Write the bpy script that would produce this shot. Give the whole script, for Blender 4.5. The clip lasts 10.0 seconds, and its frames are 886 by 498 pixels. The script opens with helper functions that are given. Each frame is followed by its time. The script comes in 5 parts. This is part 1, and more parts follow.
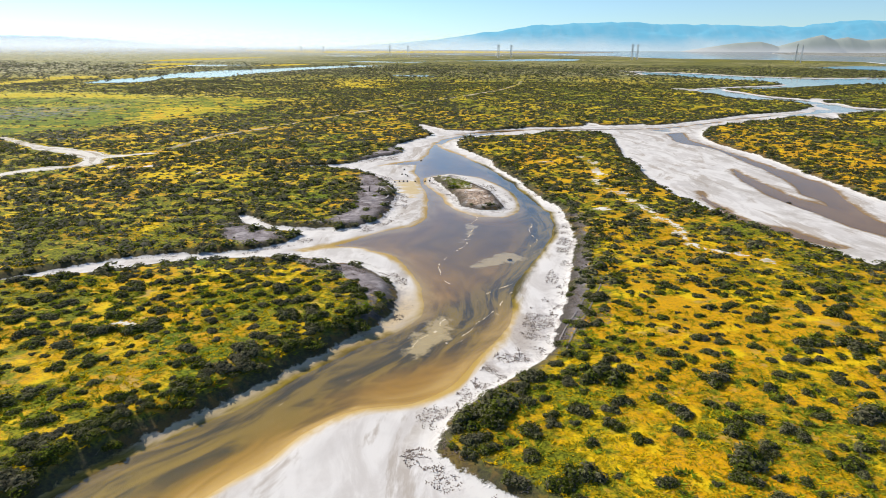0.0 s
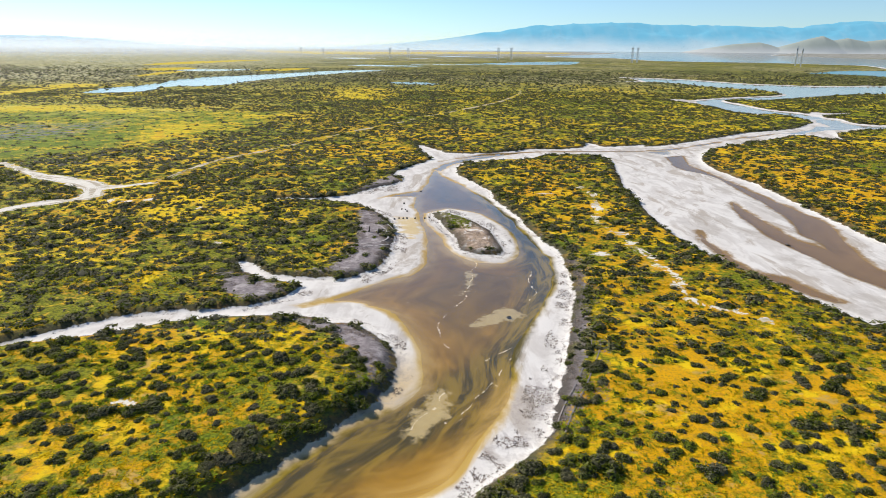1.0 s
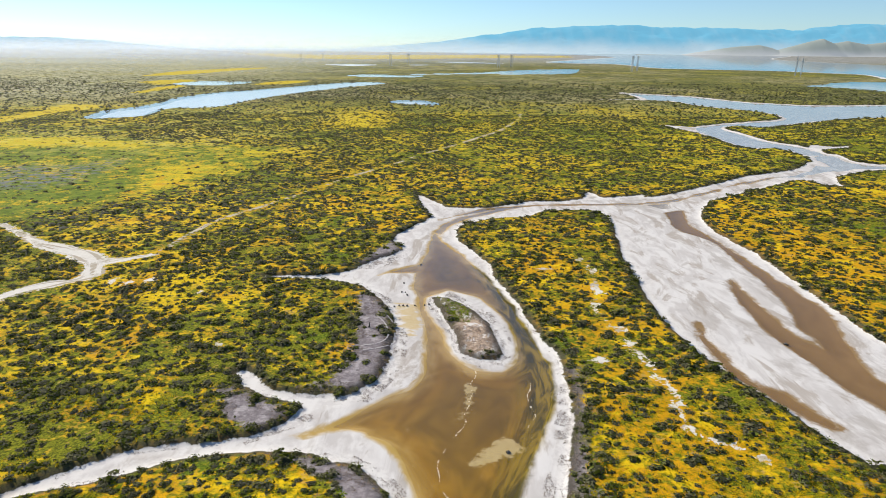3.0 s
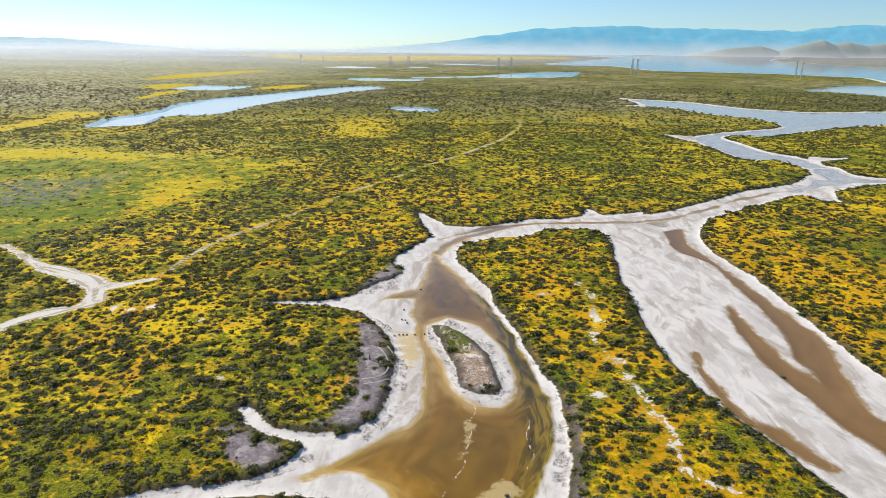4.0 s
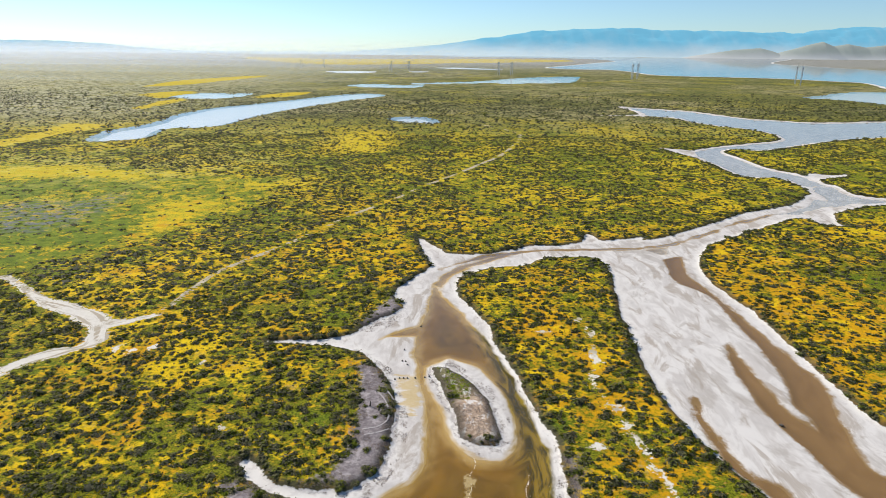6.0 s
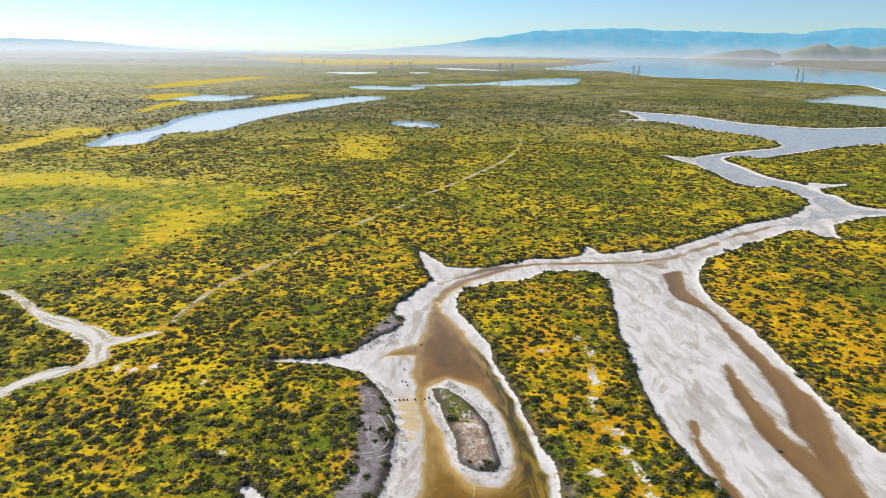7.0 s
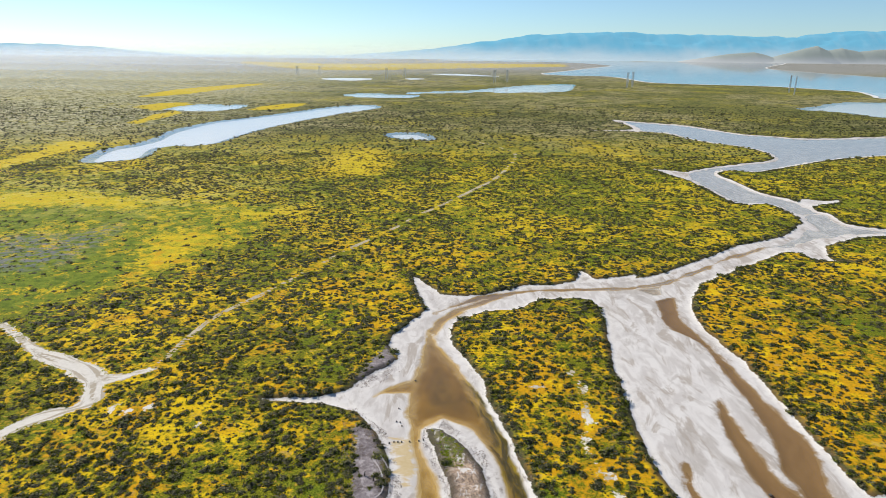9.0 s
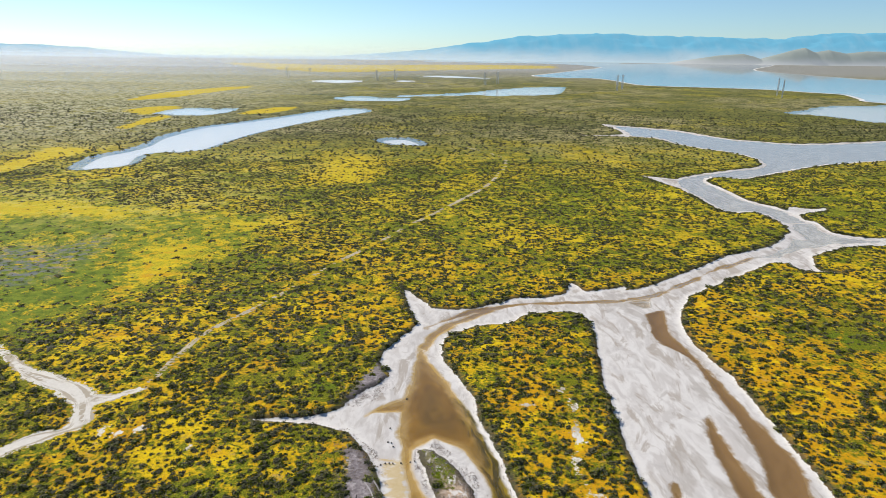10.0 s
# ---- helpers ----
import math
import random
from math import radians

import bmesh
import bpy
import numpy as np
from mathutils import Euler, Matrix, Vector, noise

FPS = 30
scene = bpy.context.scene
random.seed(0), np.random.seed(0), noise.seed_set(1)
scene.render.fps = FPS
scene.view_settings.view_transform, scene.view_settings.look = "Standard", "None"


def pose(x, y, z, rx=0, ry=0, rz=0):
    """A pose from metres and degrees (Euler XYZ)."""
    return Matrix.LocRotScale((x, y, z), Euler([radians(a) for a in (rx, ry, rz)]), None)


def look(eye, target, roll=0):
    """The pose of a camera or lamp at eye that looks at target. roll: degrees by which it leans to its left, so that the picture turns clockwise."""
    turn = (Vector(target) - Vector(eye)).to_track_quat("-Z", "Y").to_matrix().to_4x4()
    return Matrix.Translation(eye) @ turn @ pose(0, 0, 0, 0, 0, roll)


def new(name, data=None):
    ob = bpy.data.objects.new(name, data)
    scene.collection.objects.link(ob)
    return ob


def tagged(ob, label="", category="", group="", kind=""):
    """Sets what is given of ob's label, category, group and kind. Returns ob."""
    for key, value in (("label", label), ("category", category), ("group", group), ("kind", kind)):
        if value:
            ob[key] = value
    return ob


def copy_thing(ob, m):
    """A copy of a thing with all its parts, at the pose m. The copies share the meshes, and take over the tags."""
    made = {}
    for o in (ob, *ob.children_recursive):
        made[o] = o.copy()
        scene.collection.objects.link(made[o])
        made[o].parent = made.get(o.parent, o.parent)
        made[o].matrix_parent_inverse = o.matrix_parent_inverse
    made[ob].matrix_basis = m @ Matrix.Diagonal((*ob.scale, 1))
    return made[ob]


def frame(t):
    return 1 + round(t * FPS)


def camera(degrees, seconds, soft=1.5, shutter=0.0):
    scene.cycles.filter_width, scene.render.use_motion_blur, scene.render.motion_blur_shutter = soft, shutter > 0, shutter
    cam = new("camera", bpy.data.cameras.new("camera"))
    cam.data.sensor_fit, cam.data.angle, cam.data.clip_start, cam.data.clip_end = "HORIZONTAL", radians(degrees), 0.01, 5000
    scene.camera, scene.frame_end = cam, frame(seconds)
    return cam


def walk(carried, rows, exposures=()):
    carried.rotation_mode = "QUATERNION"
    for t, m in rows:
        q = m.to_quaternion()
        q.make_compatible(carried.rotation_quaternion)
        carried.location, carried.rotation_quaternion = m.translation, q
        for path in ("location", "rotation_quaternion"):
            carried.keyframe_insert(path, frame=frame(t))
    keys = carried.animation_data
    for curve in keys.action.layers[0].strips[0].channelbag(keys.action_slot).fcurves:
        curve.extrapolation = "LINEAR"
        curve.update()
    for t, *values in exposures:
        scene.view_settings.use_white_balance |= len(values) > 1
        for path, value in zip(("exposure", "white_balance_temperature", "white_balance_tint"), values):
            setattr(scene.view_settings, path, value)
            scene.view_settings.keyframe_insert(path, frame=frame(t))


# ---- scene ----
cam = camera(70.4, 10.0, soft=0.8)
PATH = [
    (0, (0.044, -1.486, 22.313), (0.032, 0.417, 21.699), 0.4),
    (0.5, (0.044, -0.609, 24.784), (0.032, 1.294, 24.17), 0.4),
    (1, (0.007, 0.366, 28.652), (-0.004, 2.269, 28.036), 0.5),
    (1.5, (-0.043, 1.438, 32.731), (-0.054, 3.34, 32.112), 0.5),
    (2, (-0.109, 2.636, 36.525), (-0.119, 4.538, 35.907), 0.4),
    (2.5, (-0.114, 3.861, 40.197), (-0.125, 5.764, 39.581), 0.5),
    (4, (-0.149, 5.63, 48.745), (-0.16, 7.533, 48.129), 0.6),
    (4.5, (-0.135, 6.067, 50.695), (-0.146, 7.97, 50.078), 0.6),
    (5, (-0.17, 6.461, 52.471), (-0.182, 8.364, 51.856), 0.5),
    (5.5, (-0.182, 6.907, 54.229), (-0.194, 8.811, 53.617), 0.5),
    (7, (-0.207, 8.243, 60.304), (-0.22, 10.146, 59.689), 0.7),
    (7.5, (-0.008, 8.56, 62.057), (-0.024, 10.463, 61.444), 0.6),
    (8, (-0.061, 9.065, 63.823), (-0.076, 10.97, 63.212), 0.6),
    (8.5, (-0.006, 9.439, 65.572), (-0.017, 11.344, 64.963), 0.7),
    (9, (0.118, 9.811, 67.424), (0.118, 11.717, 66.817), 0.6),
    (9.5, (0.247, 10.146, 69.35), (0.258, 12.052, 68.744), 0.6),
    (10, (0.172, 10.595, 71.259), (0.2, 12.501, 70.654), 0.7),
]
walk(cam, [(t, look(eye, target, roll)) for t, eye, target, roll in PATH], [(0, 0.34), (2.5, 0.27), (5.5, 0.22), (10, 0.17)])

# ---------------------------------------------------------------- light
SUN_FROM, SUN_UP = 48.0, 34.0      # degrees left of the way ahead, and above the horizon
world = bpy.data.worlds.new("sky")
world.use_nodes = True
scene.world = world
sky = world.node_tree.nodes.new("ShaderNodeTexSky")
sky.sky_type, sky.sun_disc = "NISHITA", False
sky.sun_elevation, sky.sun_rotation = radians(SUN_UP), radians(-SUN_FROM)
sky.air_density, sky.dust_density, sky.ozone_density = 0.8, 0.12, 5.0
cool = world.node_tree.nodes.new("ShaderNodeMix")
cool.data_type, cool.blend_type = "RGBA", "MULTIPLY"
cool.inputs[0].default_value, cool.inputs[7].default_value = 1.0, (0.865, 0.99, 1.03, 1)
pale = world.node_tree.nodes.new("ShaderNodeHueSaturation")
pale.inputs["Saturation"].default_value = 0.92
world.node_tree.links.new(sky.outputs[0], pale.inputs["Color"])
world.node_tree.links.new(pale.outputs[0], cool.inputs[6])
world.node_tree.links.new(cool.outputs[2], world.node_tree.nodes["Background"].inputs[0])
world.node_tree.nodes["Background"].inputs[1].default_value = 0.105
sun = new("sun", bpy.data.lights.new("sun", "SUN"))
sun.data.energy, sun.data.angle, sun.data.color = 5.0, radians(0.6), (1.0, 0.93, 0.80)
toward = Vector((-math.sin(radians(SUN_FROM)) * math.cos(radians(SUN_UP)), math.cos(radians(SUN_FROM)) * math.cos(radians(SUN_UP)), math.sin(radians(SUN_UP))))
sun.matrix_world = look(toward * 900, (0, 0, 0))


# ---------------------------------------------------------------- materials
class Mat:
    """A node material under construction."""

    def __init__(self, name):
        self.m = bpy.data.materials.new(name)
        self.m.use_nodes = True
        self.t = self.m.node_tree
        self.n, self.l = self.t.nodes, self.t.links
        self.n.clear()
        self.out = self.n.new("ShaderNodeOutputMaterial")
        self.geo = None

    def put(self, node, key, value):
        if isinstance(value, bpy.types.NodeSocket):
            self.l.new(value, node.inputs[key])
        elif value is not None:
            if isinstance(value, tuple) and len(value) == 3 and node.inputs[key].type == "RGBA":
                value = (*value, 1)
            node.inputs[key].default_value = value

    def where(self):
        if not self.geo:
            self.geo = self.n.new("ShaderNodeNewGeometry")
        return self.geo.outputs["Position"]

    def scaled(self, sx, sy, sz=1.0, src=None):
        v = self.n.new("ShaderNodeVectorMath")
        v.operation = "MULTIPLY"
        self.l.new(src or self.where(), v.inputs[0])
        v.inputs[1].default_value = (sx, sy, sz)
        return v.outputs[0]

    def along(self, across, wide, long):
        """Coordinates that run with a shore: across it by a distance, along it by the place."""
        sep = self.n.new("ShaderNodeSeparateXYZ")
        self.l.new(self.where(), sep.inputs[0])
        c = self.n.new("ShaderNodeCombineXYZ")
        self.put(c, 0, self.math("MULTIPLY", across, wide))
        self.put(c, 1, self.math("MULTIPLY", sep.outputs[1], long))
        self.put(c, 2, self.math("MULTIPLY", sep.outputs[0], long))
        return c.outputs[0]

    def noise(self, scale, detail=3.0, rough=0.55, vec=None, warp=0.0):
        n = self.n.new("ShaderNodeTexNoise")
        n.inputs["Scale"].default_value, n.inputs["Detail"].default_value = scale, detail
        n.inputs["Roughness"].default_value, n.inputs["Distortion"].default_value = rough, warp
        self.l.new(vec or self.where(), n.inputs["Vector"])
        return n.outputs["Fac"]

    def cells(self, scale, vec=None, feature="F1", rand=1.0):
        n = self.n.new("ShaderNodeTexVoronoi")
        n.feature = feature
        n.inputs["Scale"].default_value, n.inputs["Randomness"].default_value = scale, rand
        self.l.new(vec or self.where(), n.inputs["Vector"])
        return n.outputs["Distance"]

    def attr(self, name):
        n = self.n.new("ShaderNodeAttribute")
        n.attribute_name = name
        return n.outputs["Fac"]

    def math(self, op, a, b=0.0, c=None):
        n = self.n.new("ShaderNodeMath")
        n.operation = op
        self.put(n, 0, a), self.put(n, 1, b)
        if c is not None:
            self.put(n, 2, c)
        return n.outputs[0]

    def step(self, value, a, b, lo=0.0, hi=1.0):
        n = self.n.new("ShaderNodeMapRange")
        n.interpolation_type = "SMOOTHSTEP"
        self.put(n, "Value", value)
        for key, v in (("From Min", a), ("From Max", b), ("To Min", lo), ("To Max", hi)):
            n.inputs[key].default_value = v
        return n.outputs[0]

    def mix(self, fac, a, b, blend="MIX"):
        n = self.n.new("ShaderNodeMix")
        n.data_type, n.blend_type = "RGBA", blend
        self.put(n, 0, fac), self.put(n, 6, a), self.put(n, 7, b)
        return n.outputs[2]

    def bump(self, height, strength, distance):
        n = self.n.new("ShaderNodeBump")
        n.inputs["Strength"].default_value, n.inputs["Distance"].default_value = strength, distance
        self.l.new(height, n.inputs["Height"])
        return n.outputs[0]

    def random(self):
        return self.n.new("ShaderNodeObjectInfo").outputs["Random"]

    def island(self):
        if not self.geo:
            self.where()
        return self.geo.outputs["Random Per Island"]

    def surface(self, color, rough=0.9, normal=None, metal=0.0, specular=0.3, **more):
        p = self.n.new("ShaderNodeBsdfPrincipled")
        self.put(p, "Base Color", color), self.put(p, "Roughness", rough), self.put(p, "Metallic", metal)
        self.put(p, "Specular IOR Level", specular)
        if normal:
            self.l.new(normal, p.inputs["Normal"])
        for key, v in more.items():
            self.put(p, key.replace("_", " "), v)
        self.l.new(p.outputs[0], self.out.inputs[0])
        return self.m


def ground_material():
    k = Mat("ground")
    bank, wet, silt, bloom, trail = k.attr("bank"), k.attr("wet"), k.attr("silt"), k.attr("bloom"), k.attr("trail")
    meadow, far, murk = k.attr("meadow"), k.attr("open"), k.attr("murk")
    deep, sandbar = k.attr("deep"), k.attr("bar")
    big, mid, fine, grit = k.noise(0.022, 3), k.noise(0.27, 4, 0.6, warp=0.6), k.noise(1.3, 4, 0.65), k.noise(7.0, 3, 0.7)
    leafy = k.noise(3.1, 4, 0.7)
    rag = k.math("SUBTRACT", k.noise(0.9, 5, 0.7), 0.5)
    # plants: herbs, bloom and bare soil between the shrubs
    soil = k.mix(grit, (0.20, 0.13, 0.06), (0.36, 0.26, 0.14))
    herb = k.mix(k.step(leafy, 0.38, 0.62), (0.07, 0.080, 0.007), (0.25, 0.25, 0.014))
    herb = k.mix(k.step(k.noise(0.06, 3), 0.5, 0.7), herb, k.mix(k.step(leafy, 0.38, 0.62), (0.052, 0.088, 0.007), (0.18, 0.235, 0.016)))
    gold = k.mix(k.step(k.math("ADD", k.noise(0.09, 3), k.math("MULTIPLY", k.attr("gilt"), 0.16)), 0.44, 0.66), (0.78, 0.53, 0.006), (0.66, 0.34, 0.005))
    gold = k.mix(k.step(k.math("ADD", k.math("MULTIPLY", grit, 0.5), k.math("MULTIPLY", k.noise(2.6, 4, 0.65), 0.5)), 0.47, 0.6, 0.0, 0.8), gold, k.mix(k.step(fine, 0.4, 0.6), (0.20, 0.17, 0.012), (0.34, 0.20, 0.03)))
    gold = k.mix(k.step(k.noise(0.23, 4, 0.6), 0.52, 0.62, 0.0, 0.7), gold, k.mix(fine, (0.86, 0.62, 0.012), (0.70, 0.50, 0.01)))
    gold = k.mix(k.step(k.noise(0.31, 5, 0.65, vec=k.scaled(1.0, 1.3)), 0.58, 0.66, 0.0, 0.6), gold, k.mix(grit, (0.34, 0.22, 0.06), (0.52, 0.38, 0.16)))
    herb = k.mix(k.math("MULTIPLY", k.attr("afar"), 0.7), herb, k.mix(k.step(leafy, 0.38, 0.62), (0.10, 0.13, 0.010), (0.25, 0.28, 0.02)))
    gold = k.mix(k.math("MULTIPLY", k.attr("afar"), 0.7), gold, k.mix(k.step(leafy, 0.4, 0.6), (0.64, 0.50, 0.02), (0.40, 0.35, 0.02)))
    lemon = k.mix(k.step(leafy, 0.4, 0.65, 0.0, 0.6), (0.60, 0.48, 0.02), (0.24, 0.24, 0.016))
    amount = k.math("ADD", k.math("ADD", k.math("ADD", k.math("MULTIPLY", mid, 0.62), k.math("MULTIPLY", k.noise(0.11, 3, warp=0.4), 0.5)), k.math("MULTIPLY", big, 0.58)), k.math("MULTIPLY", k.math("SUBTRACT", fine, 0.5), 0.7))
    amount = k.math("ADD", amount, k.math("MULTIPLY", bloom, 0.32))
    amount = k.math("ADD", amount, k.math("MULTIPLY", k.attr("gilt"), 0.075))
    base = k.mix(k.step(k.math("ADD", fine, k.math("MULTIPLY", mid, 0.4)), 0.78, 0.88), herb, soil)
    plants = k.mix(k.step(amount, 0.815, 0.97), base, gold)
    lush = k.mix(k.step(k.math("ADD", k.math("MULTIPLY", leafy, 0.4), k.math("MULTIPLY", k.noise(0.3, 3), 0.6)), 0.36, 0.62), (0.075, 0.12, 0.011), (0.20, 0.25, 0.02))
    lush = k.mix(k.step(amount, 0.86, 1.02), lush, k.mix(k.step(mid, 0.4, 0.6), lemon, gold))
    lush = k.mix(k.math("MULTIPLY", k.attr("lupine"), k.step(k.noise(0.3, 5, 0.68, vec=k.scaled(0.8, 1.1)), 0.42, 0.62, 0.0, 0.7)), lush, (0.175, 0.17, 0.25))
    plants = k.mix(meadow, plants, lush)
    plants = k.mix(k.math("MULTIPLY", k.attr("cream"), k.step(k.math("ADD", k.noise(0.14, 5, 0.72), k.math("MULTIPLY", k.math("SUBTRACT", k.noise(0.02, 3), 0.5), 0.6)), 0.48, 0.59, 0.0, 0.5)), plants, k.mix(leafy, (0.62, 0.51, 0.05), (0.60, 0.54, 0.20)))
    # open country beyond the last single shrubs
    spots = k.step(k.math("ADD", k.noise(0.16, 4, 0.7, vec=k.scaled(0.5, 1.0)), k.math("MULTIPLY", k.noise(0.03, 3), 0.5)), 0.66, 0.82)
    dots = k.mix(spots, k.mix(k.step(k.noise(0.006, 3), 0.4, 0.6), (0.075, 0.085, 0.025), (0.13, 0.135, 0.035)), k.mix(k.step(k.noise(0.004, 4, warp=0.5), 0.40, 0.6), (0.36, 0.31, 0.14), (0.20, 0.19, 0.05)))
    dots = k.mix(k.step(k.math("ADD", k.math("MULTIPLY", k.noise(0.011, 4, 0.6), 0.6), k.math("MULTIPLY", k.noise(0.12, 4, 0.7), 0.4)), 0.52, 0.60, 0.0, 0.75), dots, (0.36, 0.31, 0.035))
    dots = k.mix(k.math("MULTIPLY", k.attr("straw"), k.step(k.noise(0.09, 5, 0.7), 0.40, 0.58)), dots, (0.48, 0.45, 0.27))
    # dry grey-tan far plain, with distance haze put into its colour
    dots = k.mix(k.attr("dry"), dots, k.mix(k.noise(0.01, 4, 0.6), (0.27, 0.265, 0.235), (0.41, 0.395, 0.35)))
    dots = k.mix(k.step(k.cells(0.30), 0.48, 0.30, 0.0, 0.7), dots, (0.035, 0.04, 0.016))
    dots = k.mix(k.step(k.math("ADD", bloom, k.math("MULTIPLY", k.math("SUBTRACT", k.noise(0.05, 4, 0.65), 0.5), 1.6)), 0.35, 0.65), dots, k.mix(k.step(mid, 0.3, 0.6), (0.42, 0.34, 0.03), (0.60, 0.44, 0.02)))
    plants = k.mix(far, plants, dots)
    # grey silt fringe with cracked crust, and pale trodden trail
    grey = k.mix(k.step(fine, 0.3, 0.7), (0.175, 0.15, 0.155), (0.32, 0.28, 0.285))
    grey = k.mix(k.attr("isle"), grey, k.mix(k.step(fine, 0.35, 0.65), (0.38, 0.265, 0.18), (0.64, 0.49, 0.37)))
    grey = k.mix(k.step(k.math("ADD", grit, k.math("MULTIPLY", rag, 0.8)), 0.60, 0.76), grey, (0.11, 0.095, 0.08))
    grey = k.mix(k.step(k.noise(0.42, 6, 0.72), 0.52, 0.62, 0.0, 0.45), grey, (0.56, 0.51, 0.50))
    fray = k.math("ADD", k.math("MULTIPLY", rag, 4.2), k.math("MULTIPLY", k.math("SUBTRACT", k.noise(0.3, 4, 0.6, warp=0.6), 0.5), 5.0))
    land = k.mix(k.step(k.math("ADD", silt, fray), 0.5, -0.3), plants, grey)
    sep = k.n.new("ShaderNodeSeparateXYZ")
    k.l.new(k.where(), sep.inputs[0])
    head = k.step(k.math("ADD", sep.outputs[1], k.math("MULTIPLY", rag, 12.0)), 99.0, 106.0, 0.0, 0.8)
    land = k.mix(k.math("MULTIPLY", k.attr("isle"), head), land, k.mix(k.step(leafy, 0.35, 0.65), (0.10, 0.11, 0.04), (0.30, 0.29, 0.12)))
    land = k.mix(k.math("MULTIPLY", k.attr("isle"), k.step(k.noise(0.62, 5, 0.7, vec=k.scaled(1.0, 0.5), warp=0.5), 0.54, 0.58, 0.0, 0.9)), land, (0.70, 0.66, 0.62))
    ruts = k.step(k.noise(0.5, 4, 0.6, vec=k.along(trail, 2.2, 0.22)), 0.47, 0.57, 0.0, 0.75)
    pale = k.mix(fine, (0.58, 0.53, 0.46), (0.80, 0.76, 0.70))
    pale = k.mix(ruts, pale, (0.36, 0.29, 0.20))
    land = k.mix(k.step(k.math("ADD", trail, k.math("ADD", k.math("MULTIPLY", rag, 4.6), k.math("MULTIPLY", k.math("SUBTRACT", k.noise(0.33, 3), 0.5), 2.4))), 0.16, 0.0), land, pale)
    # dry salt bed
    streak = k.noise(0.35, 6, 0.62, vec=k.scaled(1.0, 0.36), warp=0.8)
    salt = k.mix(k.step(streak, 0.40, 0.62), (0.68, 0.645, 0.615), (0.55, 0.51, 0.48))
    salt = k.mix(k.step(k.noise(0.13, 4, warp=0.8), 0.52, 0.75, 0.0, 0.5), salt, (0.44, 0.405, 0.385))
    salt = k.mix(k.step(grit, 0.60, 0.8, 0.0, 0.35), salt, (0.45, 0.40, 0.36))
    salt = k.mix(k.step(k.noise(0.20, 6, 0.66, vec=k.scaled(1.0, 0.34), warp=1.0), 0.52, 0.62, 0.0, 0.8), salt, (0.40, 0.345, 0.295))
    salt = k.mix(k.math("MULTIPLY", k.step(sep.outputs[0], 30.0, 40.0, 0.15, 1.0), k.step(k.noise(0.06, 6, 0.68, vec=k.scaled(1.0, 0.42), warp=1.6), 0.52, 0.60, 0.0, 0.55)), salt, k.mix(mid, (0.42, 0.385, 0.36), (0.33, 0.28, 0.23)))
    salt = k.mix(k.step(k.math("ADD", bank, k.math("MULTIPLY", rag, 2.0)), -2.6, -0.6, 0.0, 0.75), salt, (0.74, 0.705, 0.665))
    salt = k.mix(k.math("MULTIPLY", k.attr("sandy"), k.step(k.math("ADD", bank, k.math("MULTIPLY", rag, 2.4)), 0.3, -0.3, 0.5, 0.92)), salt, k.mix(fine, (0.50, 0.36, 0.19), (0.62, 0.49, 0.31)))
    dirt = k.math("MULTIPLY", k.step(k.noise(0.55, 6, 0.75, warp=0.5), 0.50, 0.60), k.step(bank, -3.0, -0.6, 0.0, 0.3))
    salt = k.mix(dirt, salt, k.mix(grit, (0.34, 0.295, 0.285), (0.50, 0.45, 0.43)))
    fringe = k.math("MULTIPLY", k.step(k.noise(0.8, 6, 0.76, vec=k.scaled(1.0, 0.7), warp=0.6), 0.47, 0.57), k.step(k.math("ADD", silt, k.math("MULTIPLY", rag, 3.0)), 3.0, 0.4, 0.0, 0.42))
    salt = k.mix(fringe, salt, k.mix(k.step(grit, 0.35, 0.65), (0.20, 0.17, 0.165), (0.42, 0.37, 0.36)))
    # drowned and damp mud: tan in the shallows, brown further in, olive where it is deep
    flow = k.noise(0.34, 5, 0.6, vec=k.along(wet, 1.0, 0.40), warp=0.8)
    damp = k.math("ADD", k.math("ADD", wet, k.math("MULTIPLY", k.math("SUBTRACT", flow, 0.5), 2.6)), k.math("MULTIPLY", k.math("MULTIPLY", rag, 1.8), k.attr("dun")))
    tan = k.mix(k.step(flow, 0.35, 0.65), (0.43, 0.285, 0.095), (0.53, 0.385, 0.19))
    tan = k.mix(k.math("MULTIPLY", k.attr("amber"), 0.2), tan, (0.55, 0.36, 0.03))
    brown = k.mix(k.step(flow, 0.15, 0.85), (0.175, 0.097, 0.009), (0.33, 0.188, 0.018))
    brown = k.mix(k.step(k.noise(0.12, 3, warp=0.8), 0.50, 0.72, 0.0, 0.5), brown, (0.30, 0.18, 0.04))
    brown = k.mix(k.math("MULTIPLY", k.attr("amber"), 0.65), brown, k.mix(k.step(flow, 0.18, 0.80), (0.24, 0.135, 0.010), (0.48, 0.285, 0.025)))
    mud = k.mix(k.step(damp, -0.4, -3.0), tan, brown)
    mud = k.mix(k.math("MULTIPLY", k.step(damp, -2.6, -6.0, 0.0, 0.55), k.attr("midpond")), mud, k.mix(k.step(flow, 0.18, 0.82), (0.095, 0.062, 0.009), (0.20, 0.128, 0.016)))
    ribbons = k.noise(0.8, 5, 0.62, vec=k.along(wet, 1.0, 0.16), warp=0.7)
    olive = k.mix(k.step(ribbons, 0.42, 0.60), (0.045, 0.040, 0.006), (0.26, 0.185, 0.016))
    mud = k.mix(k.step(k.math("ADD", deep, k.math("MULTIPLY", k.math("SUBTRACT", flow, 0.5), 6.0)), 3.6, -0.4, 0.0, 0.92), mud, olive)
